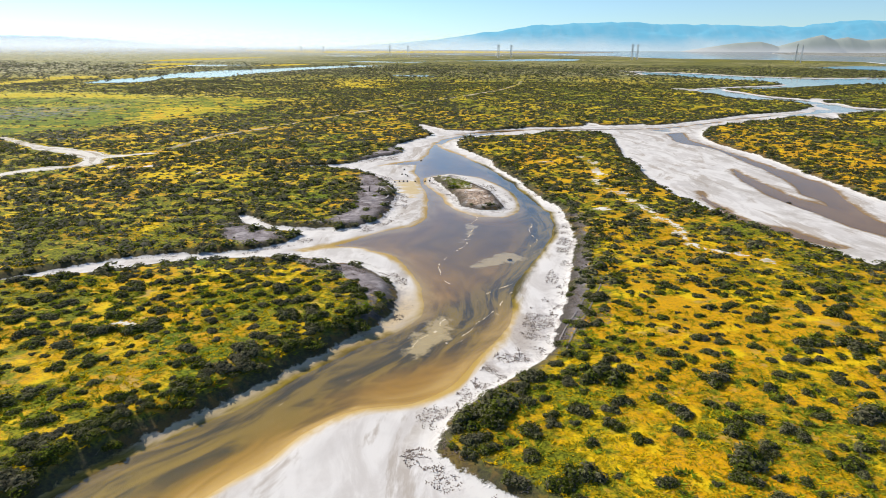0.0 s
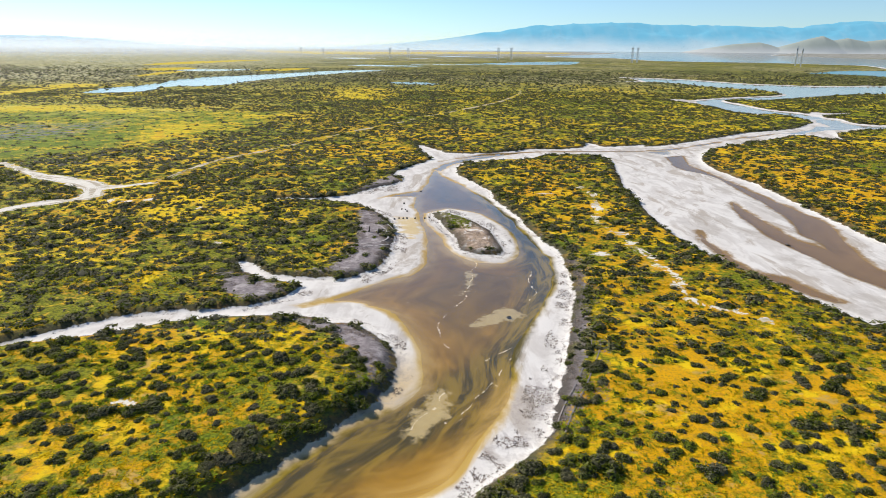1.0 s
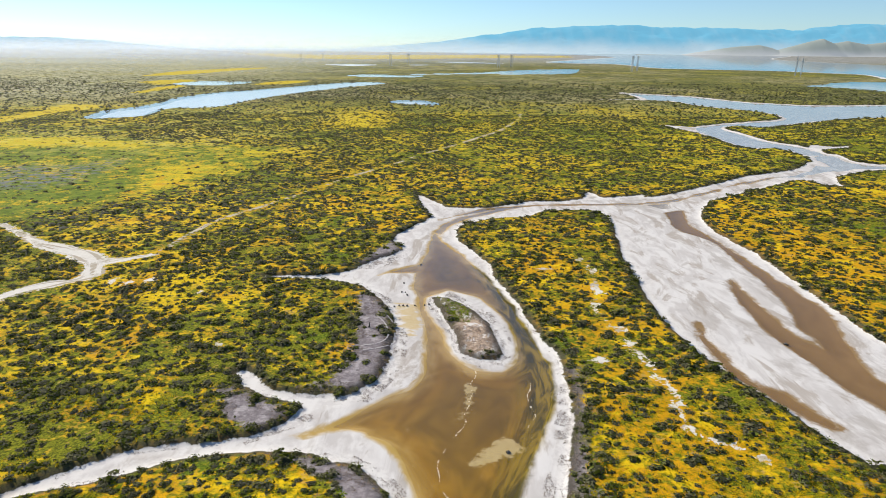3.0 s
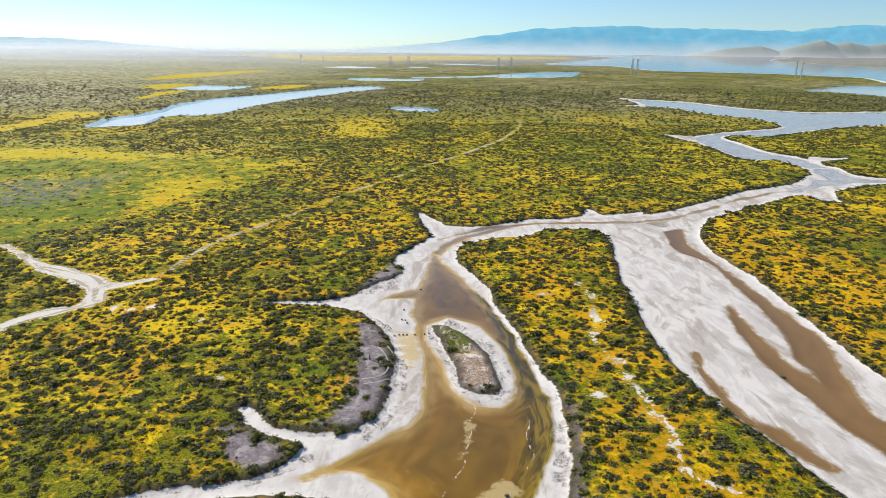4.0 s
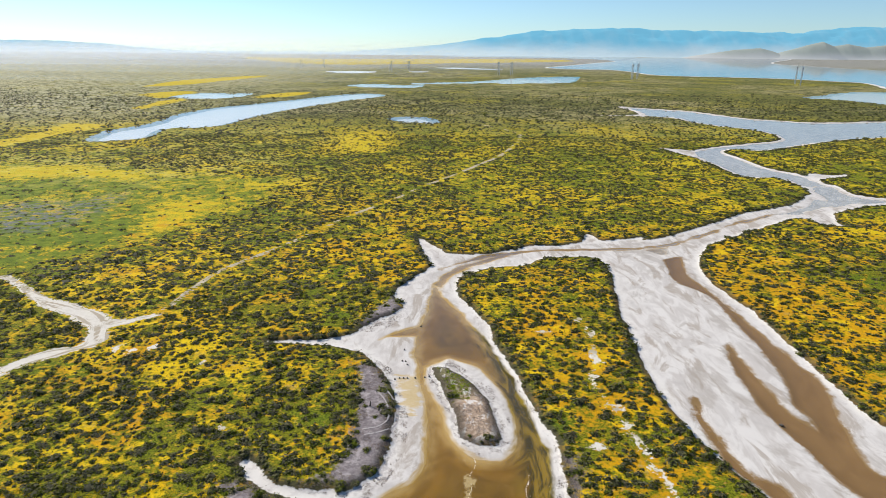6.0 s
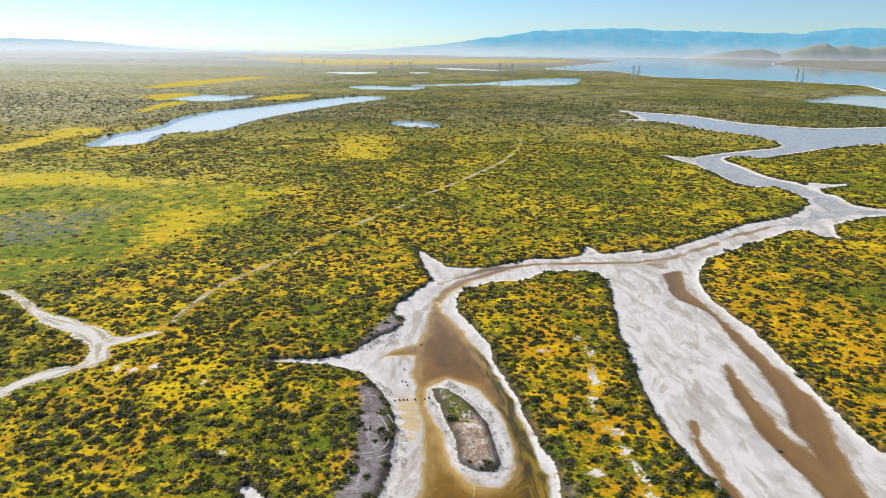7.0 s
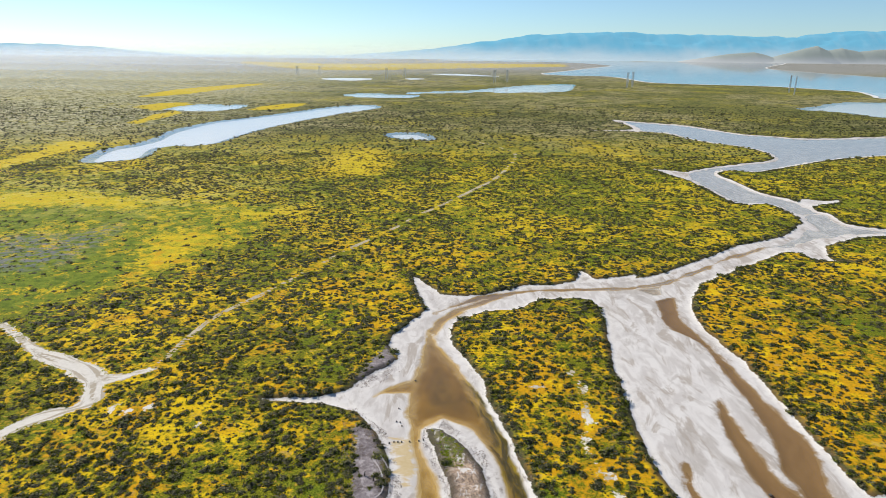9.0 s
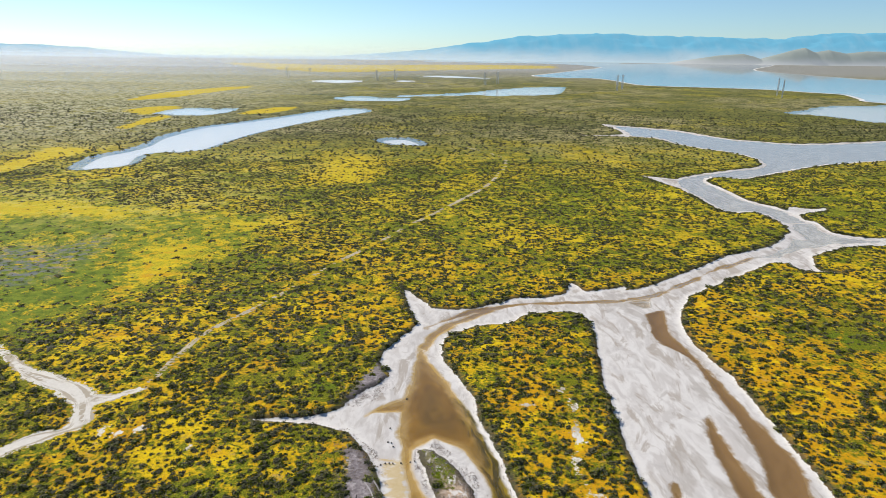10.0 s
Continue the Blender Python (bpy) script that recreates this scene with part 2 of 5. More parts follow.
    mud = k.mix(k.step(k.noise(0.8, 6, 0.72, vec=k.along(wet, 1.0, 0.40), warp=1.2), 0.655, 0.69, 0.0, 0.8), mud, (0.62, 0.52, 0.36))
    mud = k.mix(k.step(k.math("ADD", sandbar, k.math("MULTIPLY", k.math("SUBTRACT", k.noise(0.8, 5, 0.7), 0.5), 4.2)), 0.3, -0.5, 0.0, 0.85), mud, k.mix(fine, (0.46, 0.36, 0.20), (0.66, 0.58, 0.44)))
    mud = k.mix(k.attr("dun"), mud, k.mix(flow, (0.19, 0.115, 0.048), (0.33, 0.22, 0.105)))
    mud = k.mix(murk, k.mix(k.step(ribbons, 0.38, 0.62), (0.38, 0.345, 0.30), (0.60, 0.57, 0.54)), mud)
    salt = k.mix(k.step(k.math("ADD", k.attr("stain"), k.math("MULTIPLY", k.math("SUBTRACT", k.noise(0.5, 5, 0.68, vec=k.scaled(0.5, 1.3), warp=0.8), 0.5), 7.0)), 0.4, -1.0, 0.0, 0.8), salt, k.mix(fine, (0.50, 0.33, 0.10), (0.62, 0.50, 0.28)))
    bed = k.mix(k.step(damp, 0.45, -0.55), salt, mud)
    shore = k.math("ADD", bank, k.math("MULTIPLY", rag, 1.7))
    # dark mud up the banks, with the bank's shade put into its colour
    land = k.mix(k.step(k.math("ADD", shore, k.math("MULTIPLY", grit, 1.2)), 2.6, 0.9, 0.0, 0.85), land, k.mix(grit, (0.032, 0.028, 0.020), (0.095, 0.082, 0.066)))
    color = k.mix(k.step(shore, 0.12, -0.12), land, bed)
    height = k.math("MULTIPLY", k.math("ADD", k.math("MULTIPLY", fine, 0.7), k.math("MULTIPLY", grit, 0.3)), k.step(shore, -0.3, 0.3, 0.22, 1.0))
    rough = k.step(damp, 0.4, -0.3, 0.92, 0.5)
    return k.surface(color, rough, k.bump(height, 0.8, 0.2), specular=0.06)


def water_material(name, tint, ripple, clear, body_color=(0.16, 0.12, 0.05), bend=1.45):
    k = Mat(name)
    wave = k.math("ADD", k.math("MULTIPLY", k.noise(1.1, 3, vec=k.scaled(1.0, 0.55)), 1.0), k.math("MULTIPLY", k.noise(5.0, 2), 0.4))
    nrm = k.bump(wave, ripple, 0.05)
    see = k.n.new("ShaderNodeBsdfTransparent")
    see.inputs[0].default_value = (*tint, 1)
    body = k.n.new("ShaderNodeBsdfDiffuse")
    body.inputs[0].default_value = (*body_color, 1)
    deep = k.n.new("ShaderNodeMixShader")
    deep.inputs[0].default_value = clear
    k.l.new(see.outputs[0], deep.inputs[1]), k.l.new(body.outputs[0], deep.inputs[2])
    gloss = k.n.new("ShaderNodeBsdfGlossy")
    gloss.inputs["Roughness"].default_value = 0.05
    k.l.new(nrm, gloss.inputs["Normal"])
    if bend:
        fres = k.n.new("ShaderNodeFresnel")
        fres.inputs[0].default_value = bend
        k.l.new(nrm, fres.inputs["Normal"])
        fres = fres.outputs[0]
    else:
        slant = k.n.new("ShaderNodeLayerWeight")
        slant.inputs[0].default_value = 0.5
        k.l.new(nrm, slant.inputs["Normal"])
        fres = k.math("MULTIPLY_ADD", k.math("POWER", slant.outputs["Facing"], 3.0), 0.95, 0.02)
    top = k.n.new("ShaderNodeMixShader")
    k.l.new(fres, top.inputs[0]), k.l.new(deep.outputs[0], top.inputs[1]), k.l.new(gloss.outputs[0], top.inputs[2])
    k.l.new(top.outputs[0], k.out.inputs[0])
    return k.m


def leaf_material(name, dark, light, dry):
    k = Mat(name)
    r = k.island()
    c = k.mix(k.step(k.math("ADD", k.math("MULTIPLY", k.noise(0.8, 3), 0.7), k.math("MULTIPLY", r, 0.3)), 0.37, 0.66), dark, light)
    c = k.mix(k.step(k.math("ADD", k.math("MULTIPLY", k.noise(0.55, 2), 1.0), k.math("MULTIPLY", r, 0.35)), 0.60, 0.80, 0.0, 0.75), c, dry)
    p = k.n.new("ShaderNodeBsdfDiffuse")
    q = k.n.new("ShaderNodeBsdfTranslucent")
    k.l.new(c, p.inputs[0]), k.l.new(c, q.inputs[0])
    s = k.n.new("ShaderNodeMixShader")
    s.inputs[0].default_value = 0.3
    k.l.new(p.outputs[0], s.inputs[1]), k.l.new(q.outputs[0], s.inputs[2]), k.l.new(s.outputs[0], k.out.inputs[0])
    return k.m


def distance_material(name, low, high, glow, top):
    """Far ranges with haze put into the colour: blue, paler towards the foot, with soft gullies, and partly glowing."""
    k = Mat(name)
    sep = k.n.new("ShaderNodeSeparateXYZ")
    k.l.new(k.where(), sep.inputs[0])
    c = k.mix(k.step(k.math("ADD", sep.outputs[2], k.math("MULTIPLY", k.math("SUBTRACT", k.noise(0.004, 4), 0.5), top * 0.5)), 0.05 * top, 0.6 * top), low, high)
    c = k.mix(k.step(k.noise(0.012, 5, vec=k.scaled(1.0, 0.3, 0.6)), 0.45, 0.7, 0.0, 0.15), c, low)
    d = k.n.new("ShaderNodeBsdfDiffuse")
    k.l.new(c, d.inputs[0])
    # emission lifts the unlit slopes, though hills give off no light
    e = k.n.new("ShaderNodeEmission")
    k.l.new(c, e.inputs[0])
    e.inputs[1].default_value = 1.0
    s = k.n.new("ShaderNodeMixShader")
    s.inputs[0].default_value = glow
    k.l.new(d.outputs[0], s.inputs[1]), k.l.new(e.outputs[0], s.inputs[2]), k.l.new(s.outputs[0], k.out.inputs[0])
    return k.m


def plain_material(name, a, b, scale, rough=0.85, metal=0.0):
    k = Mat(name)
    f = k.noise(scale, 4, 0.6)
    return k.surface(k.mix(f, a, b), rough, k.bump(k.noise(scale * 4, 3), 0.5, 0.03), metal)


GROUND = ground_material()
POND = water_material("pond_water", (0.93, 0.86, 0.63), 0.006, 0.03, bend=0)
DAMP = water_material("damp_film", (0.90, 0.86, 0.80), 0.004, 0.1, (0.22, 0.17, 0.11), 1.28)
STREAM = water_material("stream_water", (0.92, 0.93, 0.92), 0.004, 0.22, (0.60, 0.66, 0.66), 1.4)
POOL_WATER = water_material("pool_water", (0.92, 0.94, 0.94), 0.002, 0.95, (0.93, 0.90, 0.88), 1.05)
LAKE_WATER = water_material("lake_water", (0.88, 0.92, 0.93), 0.03, 0.8, (0.88, 0.98, 1.0), 1.27)
BLOOM = leaf_material("wildflowers", (0.60, 0.40, 0.008), (0.72, 0.50, 0.01), (0.14, 0.19, 0.02))
WEEDS = leaf_material("dry_weeds", (0.17, 0.13, 0.11), (0.27, 0.22, 0.185), (0.33, 0.27, 0.23))
HERBS = leaf_material("green_herbs", (0.13, 0.19, 0.012), (0.32, 0.40, 0.03), (0.30, 0.27, 0.03))
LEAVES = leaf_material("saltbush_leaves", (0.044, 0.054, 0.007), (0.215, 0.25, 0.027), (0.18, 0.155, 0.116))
# woody twigs, darkened further so the colour holds the mound's inner shade
SHADED_TWIGS = plain_material("saltbush_shaded_twigs", (0.022, 0.025, 0.008), (0.052, 0.050, 0.020), 5.0)
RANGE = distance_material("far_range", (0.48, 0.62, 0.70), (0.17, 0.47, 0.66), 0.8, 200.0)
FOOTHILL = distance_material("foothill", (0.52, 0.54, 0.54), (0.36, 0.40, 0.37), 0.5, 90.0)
CRUST = plain_material("salt_crust", (0.80, 0.78, 0.75), (0.66, 0.62, 0.58), 0.02)
STEEL = plain_material("galvanised_steel", (0.44, 0.47, 0.50), (0.54, 0.57, 0.60), 0.8, 0.7, 0.0)
TRAIL_EARTH = plain_material("trail_earth", (0.20, 0.16, 0.05), (0.72, 0.61, 0.47), 0.3)
SILT_RUT = plain_material("trodden_silt", (0.36, 0.325, 0.32), (0.50, 0.46, 0.45), 1.2)
DARK_RUT = plain_material("damp_silt", (0.17, 0.145, 0.14), (0.25, 0.22, 0.21), 1.2)
FOAM = plain_material("foam", (0.70, 0.62, 0.48), (0.50, 0.42, 0.28), 1.5)
WOOD = plain_material("weathered_wood", (0.06, 0.05, 0.04), (0.14, 0.12, 0.10), 3.0)
STONE = plain_material("dark_stone", (0.05, 0.045, 0.04), (0.14, 0.12, 0.10), 4.0)


# ---------------------------------------------------------------- the plan: banks (left x, y, right x, y) in metres
FINE = 0.72
MAIN = [(-110.0, -70.0, -70.0, -90.0), (-66.0, -26.0, -22.0, -36.0), (-38.0, 5.0, 4.0, 2.0), (-25.2, 19.2, 9.3, 20.0), (-20.9, 25.7, 3.0, 26.6), (-18.4, 30.1, -0.5, 30.0), (-14.8, 34.5, 0.0, 32.0), (-11.2, 39.5, 0.5, 33.9), (-7.0, 45.2, 3.7, 37.5), (-5.0, 49.2, 7.5, 41.8), (-4.6, 54.0, 9.2, 45.8), (-5.9, 58.1, 11.9, 55.7), (-9.4, 62.7, 13.8, 63.5), (-14.8, 64.8, 16.0, 73.5), (-18.7, 73.2, 16.3, 77.4), (-13.0, 77.4, 16.6, 81.8), (-9.1, 83.1, 16.8, 89.1), (-8.4, 98.3, 15.4, 93.8), (-10.7, 107.4, 13.6, 104.0), (-16.7, 117.5, 11.6, 114.0), (-20.1, 121.5, 9.4, 121.7), (-17.8, 129.2, 8.7, 131.5), (-10.1, 138.9, 4.2, 142.4), (-12.6, 146.3, 2.3, 148.5), (-9.9, 156.5, 2.8, 157.0), (-4.2, 168.2, 6.9, 164.7)]
SPUR = [(-9.6, 193.5, -8.5, 193.5), (-7.5, 183.5, -0.8, 180.5), (-4.3, 169.4, 4.6, 160.7)]
LINK = [(-1.6, 180.0, 2.3, 158.8), (8.2, 178.6, 10.8, 166.8), (16.6, 182.2, 21.0, 169.3), (25.5, 187.4, 25.6, 174.9), (34.1, 188.3, 33.9, 177.1), (41.6, 191.7, 41.8, 176.5), (50.8, 194.2, 43.4, 166.2), (62.4, 198.0, 42.2, 153.4)]
NOTCH = [(44.2, 200.4, 45.5, 200.5), (40.3, 189.6, 48.4, 191.0)]
FLAT = [(43.3, 184.5, 80.3, 192.4), (44.1, 167.3, 71.1, 176.2), (40.2, 145.6, 67.4, 161.2), (38.5, 131.7, 68.4, 146.7), (37.3, 115.0, 69.6, 137.8), (37.0, 103.8, 69.1, 119.9), (37.6, 94.5, 68.9, 108.1), (39.7, 85.2, 69.0, 94.7), (43.6, 75.5, 72.2, 94.2), (45.1, 69.3, 71.4, 83.9), (47.7, 63.2, 72.5, 72.0), (51.3, 45.4, 74.2, 53.3), (57.0, 24.0, 80.0, 30.0), (66.0, -2.0, 93.0, 2.0), (80.0, -42.0, 114.0, -38.0)]
RIVER = [(43.8, 186.9, 60.3, 170.5), (55.4, 192.5, 70.8, 176.2), (68.5, 198.4, 76.9, 187.9), (94.0, 218.2, 108.3, 212.8), (109.7, 231.2, 122.4, 223.2), (123.7, 238.4, 128.9, 222.1), (136.4, 248.2, 141.8, 234.1), (147.6, 262.1, 159.0, 243.0)]
EAST = [(156.3, 280.2, 137.7, 228.7), (169.7, 280.7, 158.1, 241.5), (168.0, 265.3, 163.5, 243.1), (172.9, 258.0, 175.3, 244.9), (192.7, 253.0, 189.5, 242.4), (223.7, 241.3, 216.3, 232.8)]
SPUR_SOUTH = [(129.2, 228.4, 145.7, 239.0), (126.9, 218.5, 135.8, 221.1), (129.6, 214.4, 135.2, 214.0), (139.8, 213.6, 139.7, 213.0)]
UPPER = [(153.3, 273.6, 168.6, 278.8), (153.9, 287.0, 169.2, 293.6), (151.1, 297.2, 168.0, 306.6), (137.6, 296.7, 160.9, 320.4), (136.6, 317.0, 160.0, 344.1), (135.7, 348.7, 158.6, 366.5), (138.8, 370.4, 161.3, 374.7), (154.8, 386.4, 169.1, 383.6), (187.8, 407, 188.4, 381.1), (212.4, 420, 222.8, 404), (230.5, 442, 257.2, 426), (235.7, 459, 290.8, 443)]
TAIL = [(126.3, 388.6, 125.9, 385.0), (138.4, 378.7, 134.7, 354.6), (148.4, 374.1, 138.5, 336.3)]
SPUR_EAST = [(172.1, 309.0, 168.0, 291.5), (183.6, 304.9, 179.7, 298.2), (192.2, 307.5, 189.8, 302.9)]
ARM = [(173.5, 671, 171.5, 661), (184.3, 657, 175.0, 619), (207.6, 640, 172.6, 574), (229.8, 623, 192.3, 561), (241.9, 599, 196.1, 530), (256.9, 561, 208.6, 503), (275.4, 549, 222.4, 484), (293.0, 536, 228.2, 456), (315.7, 535, 220.6, 414), (344.6, 543, 257.2, 426), (386.1, 556, 313.6, 449), (514, 603, 403, 469), (709, 662, 577, 536)]
ARM_TAIL = [(132.2, 583, 130.8, 577), (153.0, 580, 151.5, 574), (177.1, 584, 169.3, 566)]
POOL_EAST = [(460, 826, 456, 817), (502, 858, 480, 796), (573, 926, 493, 751), (649, 944, 498, 722), (795, 992, 564, 700)]
LAKE = [(296.1, 1968, 291.6, 1905), (424, 2244, 345.4, 1823), (582, 2605, 437, 1809), (774, 3045, 462, 1683), (1052, 3955, 463, 1481), (1705, 4453, 517, 1423), (2271, 4440, 670, 1357), (1446, 2970, 732, 1258), (1318, 2385, 760, 1199), (1300, 2090, 718, 1084), (1320, 1937, 694, 1011), (1522, 1721, 792, 889)]
BAY = [(-76.3, 4198, -66.0, 4011), (263.9, 4459, 263.9, 3889), (666, 4405, 587, 3811), (929, 4437, 759, 3538), (1261, 4417, 780, 3047)]
LONG_POOL = [(-218.4, 403.5, -214.3, 397), (-225.5, 440.6, -200.2, 411.9), (-218.4, 464.3, -207.6, 447.7), (-215.3, 493.5, -200.2, 465.9), (-221.5, 541.4, -176.8, 474), (-215.4, 605.8, -171.3, 518.9), (-199.2, 639.8, -161.2, 582.4), (-168.4, 698.6, -143.3, 640.5), (-138, 768.1, -120.5, 704.5), (-105.1, 814.8, -101, 742.2), (-87.2, 799.8, -84.7, 783.3)]
POOL_A = [(-310.1, 743, -304.3, 731), (-300.1, 795, -269.8, 722), (-268.7, 783, -249.6, 736), (-250.3, 796, -246.5, 782)]
POOL_B = [(-146.4, 992, -143.1, 981), (-123.8, 1019, -115.7, 952), (-78.3, 1001, -74.0, 947), (-46.4, 1006, -48.7, 966)]
POOL_C = [(-55.0, 1054, -52.5, 1041), (48.4, 1124, 52.0, 1096), (104.5, 1210, 103.8, 1090), (181.3, 1312, 163.8, 1112), (259.7, 1366, 208.7, 1148), (264.6, 1367, 255.4, 1325)]
POOL_D = [(-278.7, 1497, -270.5, 1460), (-239.0, 1533, -207.9, 1411), (-171.4, 1520, -168.1, 1468)]
POOL_E = [(-33.0, 1844, -32.3, 1806), (30.9, 1860, 29.1, 1749), (141.8, 1740, 139.0, 1706)]
POOL_F = [(-41.9, 537, -40.4, 530), (-32.7, 541, -33.6, 518), (-23.1, 538, -19.8, 515), (-14.0, 516, -14.7, 510)]
POOL_G = [(-91.0, 1536, -88.2, 1510), (-74.6, 1554, -71.4, 1488), (-51.5, 1545, -50.6, 1518)]
SIDE = [(-57.3, 51.2, -56.1, 50.0), (-45.6, 57.4, -45.0, 56.4), (-42.5, 59.9, -40.9, 58.2), (-39.6, 62.1, -36.4, 59.7), (-35.9, 64.8, -32.6, 61.9), (-32.0, 66.0, -29.6, 63.5), (-25.8, 67.1, -21.9, 65.0), (-21.6, 68.6, -17.4, 65.1), (-18.3, 73.2, -12.1, 64.1)]
LOBE = [(-29.5, 83.0, -27.5, 79.7), (-27.9, 83.8, -23.6, 76.9), (-23.4, 78.9, -19.3, 75.0), (-19.1, 77.4, -16.4, 71.7), (-14.6, 77.3, -13.1, 69.2)]
INLET = [(-36.3, 121.6, -36.1, 121.2), (-30.7, 122.3, -29.2, 120.7), (-24.0, 123.4, -22.2, 119.7), (-17.5, 126.8, -16.1, 116.7)]
ISLAND = [(-3.0, 111.6, -0.2, 111.7), (-0.6, 103.5, 5.3, 104.8), (1.5, 95.0, 7.8, 96.1), (2.2, 90.0, 8.5, 90.2), (4.7, 87.8, 7.6, 87.6)]
RING = [(-3.8, 111.3, 0.4, 114.8), (-3.1, 105.7, 5.6, 111.6), (-0.5, 96.9, 10.0, 101.1), (1.5, 89.4, 10.6, 92.1), (4.6, 85.4, 9.9, 87.3), (6.4, 84.9, 7.7, 84.9)]
WET_MAIN = [(-98.0, -66.0, -88.0, -74.0), (-60.0, -30.0, -48.0, -34.0), (-38.0, 3.0, -27.0, 2.0), (-26.1, 18.9, -17.4, 19.1), (-20.8, 25.9, -12.2, 26.2), (-18.6, 29.1, -9.9, 28.8), (-15.8, 32.0, -7.9, 31.9), (-12.6, 35.7, -5.4, 34.2), (-9.6, 40.1, -1.7, 35.0), (-6.4, 44.4, 0.9, 37.6), (-4.1, 47.7, 3.6, 42.8), (-2.7, 50.8, 6.4, 48.6), (-2.9, 54.8, 7.1, 55.7), (-3.8, 59.7, 9.3, 62.2), (-6.3, 66.1, 11.7, 68.3), (-10.3, 69.2, 13.5, 73.7), (-7.6, 75.8, 14.9, 79.8), (-3.9, 81.7, 15.6, 86.8), (-3.5, 91.6, 15.0, 89.0), (-4.5, 100.6, 13.8, 97.4), (-5.6, 108.9, 12.0, 107.3), (-6.9, 118.6, 9.2, 119.2), (-6.7, 125.6, 6.3, 129.1), (-5.4, 136.7, 2.8, 138.8), (-4.5, 145.3, 0.9, 142.5), (-3.8, 155.2, -1.9, 151.9)]
WET_TRICKLE = [(-4.1, 154.5, -1.5, 151.2), (0.1, 164.6, 1.6, 160.9), (7.1, 172.2, 8.1, 168.9), (16.3, 178.8, 16.9, 176.6)]
WET_TONGUE = [(-18.4, 68.2, -16.7, 68.0), (-13.5, 71.4, -13.2, 69.5), (-8.5, 77.3, -6.9, 68.5), (-4.1, 79.9, -2.2, 70.7)]
WET_INLET = [(-14.1, 123.1, -13.4, 121.9), (-11.4, 126.0, -11.3, 124.1), (-4.6, 131.2, -4.3, 124.3)]
WET_EAST = [(61.3, 176.1, 66.8, 179.1), (58.7, 161.1, 63.6, 163.7), (63.2, 148.7, 65.3, 142.4), (63.2, 134.5, 65.9, 128.4), (62.5, 119.9, 66.6, 116.2), (61.5, 110.2, 67.5, 108.2), (58.7, 100.8, 64.1, 97.3), (59.0, 95.4, 61.8, 89.0), (56.2, 83.1, 60.5, 80.6), (56.1, 77.2, 66.8, 84.0), (58.4, 66.8, 70.0, 73.9)]
WET_MID = [(55.8, 122.3, 57.0, 123.2), (53.2, 108.8, 56.8, 111.1), (52.6, 96.9, 56.3, 98.8), (53.7, 88.7, 58.5, 92.8), (54.6, 80.4, 60.3, 84.6), (56.8, 75.7, 62.5, 80.7)]
WET_WEST = [(41.4, 101.2, 42.7, 102.2), (40.2, 93.1, 41.9, 94.8), (41.0, 82.6, 42.5, 83.3), (43.1, 78.8, 45.8, 79.5), (44.4, 75.3, 46.5, 76.5), (47.1, 71.1, 48.5, 71.1)]
STAIN = [(-9.0, 108.9, -4.6, 108.8), (-8.7, 105.6, -4.3, 104.0), (-7.4, 99.9, -4.0, 99.9), (-6.3, 95.5, -5.6, 94.7)]
DEEP = [(6.9, 129.1, 8.7, 126.2), (10.3, 111.8, 13.1, 108.5), (12.1, 95.6, 15.2, 95.7), (12.1, 83.1, 15.3, 83.2), (10.8, 72.1, 13.7, 72.2), (8.4, 65.0, 11.1, 67.5), (5.0, 56.8, 8.1, 58.8), (0.0, 50.2, 4.7, 52.3), (-4.1, 45.1, 1.5, 45.3), (-8.4, 40.5, -4.2, 41.0), (-13.3, 35.7, -9.5, 35.8), (-18.2, 27.2, -15.9, 27.0), (-21.1, 23.9, -18.0, 23.9)]
BAR_A = [(2.7, 63.8, 2.8, 63.2), (4.9, 67.1, 5.9, 64.6), (7.5, 69.0, 8.9, 66.6)]
BAR_B = [(-3.4, 43.6, -2.3, 42.6), (-2.1, 47.3, 0.1, 45.7), (-0.9, 50.1, 0.5, 49.8)]
BAR_C = [(2.3, 82.1, 4.0, 80.4), (2.9, 77.6, 3.3, 77.6), (1.8, 72.7, 2.2, 72.6)]
SILT_A = [(-16.8, 114.6, -12.0, 110.0), (-15.4, 101.3, -9.0, 99.5), (-14.7, 90.4, -7.9, 92.3), (-15.5, 82.9, -8.5, 84.5), (-18.7, 78.8, -10.8, 77.7)]
SILT_B = [(-31.5, 77.1, -28.2, 79.8), (-27.3, 70.4, -22.0, 75.6), (-23.5, 67.2, -17.5, 71.7)]
SILT_C = [(-19.7, 64.2, -17.3, 64.6), (-13.8, 60.3, -12.0, 63.5), (-9.3, 54.2, -6.5, 59.2), (-7.5, 49.1, -4.6, 53.3), (-8.0, 46.2, -6.4, 47.6)]
SILT_D = [(16.8, 85.4, 19.8, 85.5), (15.3, 72.5, 17.9, 72.6), (12.3, 59.9, 15.5, 60.0), (10.3, 52.7, 13.7, 52.8), (7.0, 48.6, 12.0, 46.9), (5.1, 43.5, 9.5, 43.2), (4.0, 40.5, 6.1, 40.6)]
SILT_E = [(-19.1, 129.7, -16.5, 128.5), (-15.4, 140.8, -10.3, 133.9), (-13.4, 147.0, -10.5, 141.0)]
FIELD_A = [(-424, 897, -409, 909), (-440, 1058, -384.9, 966), (-396.4, 1206, -361.5, 1129), (-356.7, 1268, -346.6, 1232)]
FIELD_B = [(-363.5, 761, -322.0, 712), (-353.9, 799, -293.5, 734), (-336.7, 826, -314.1, 804)]
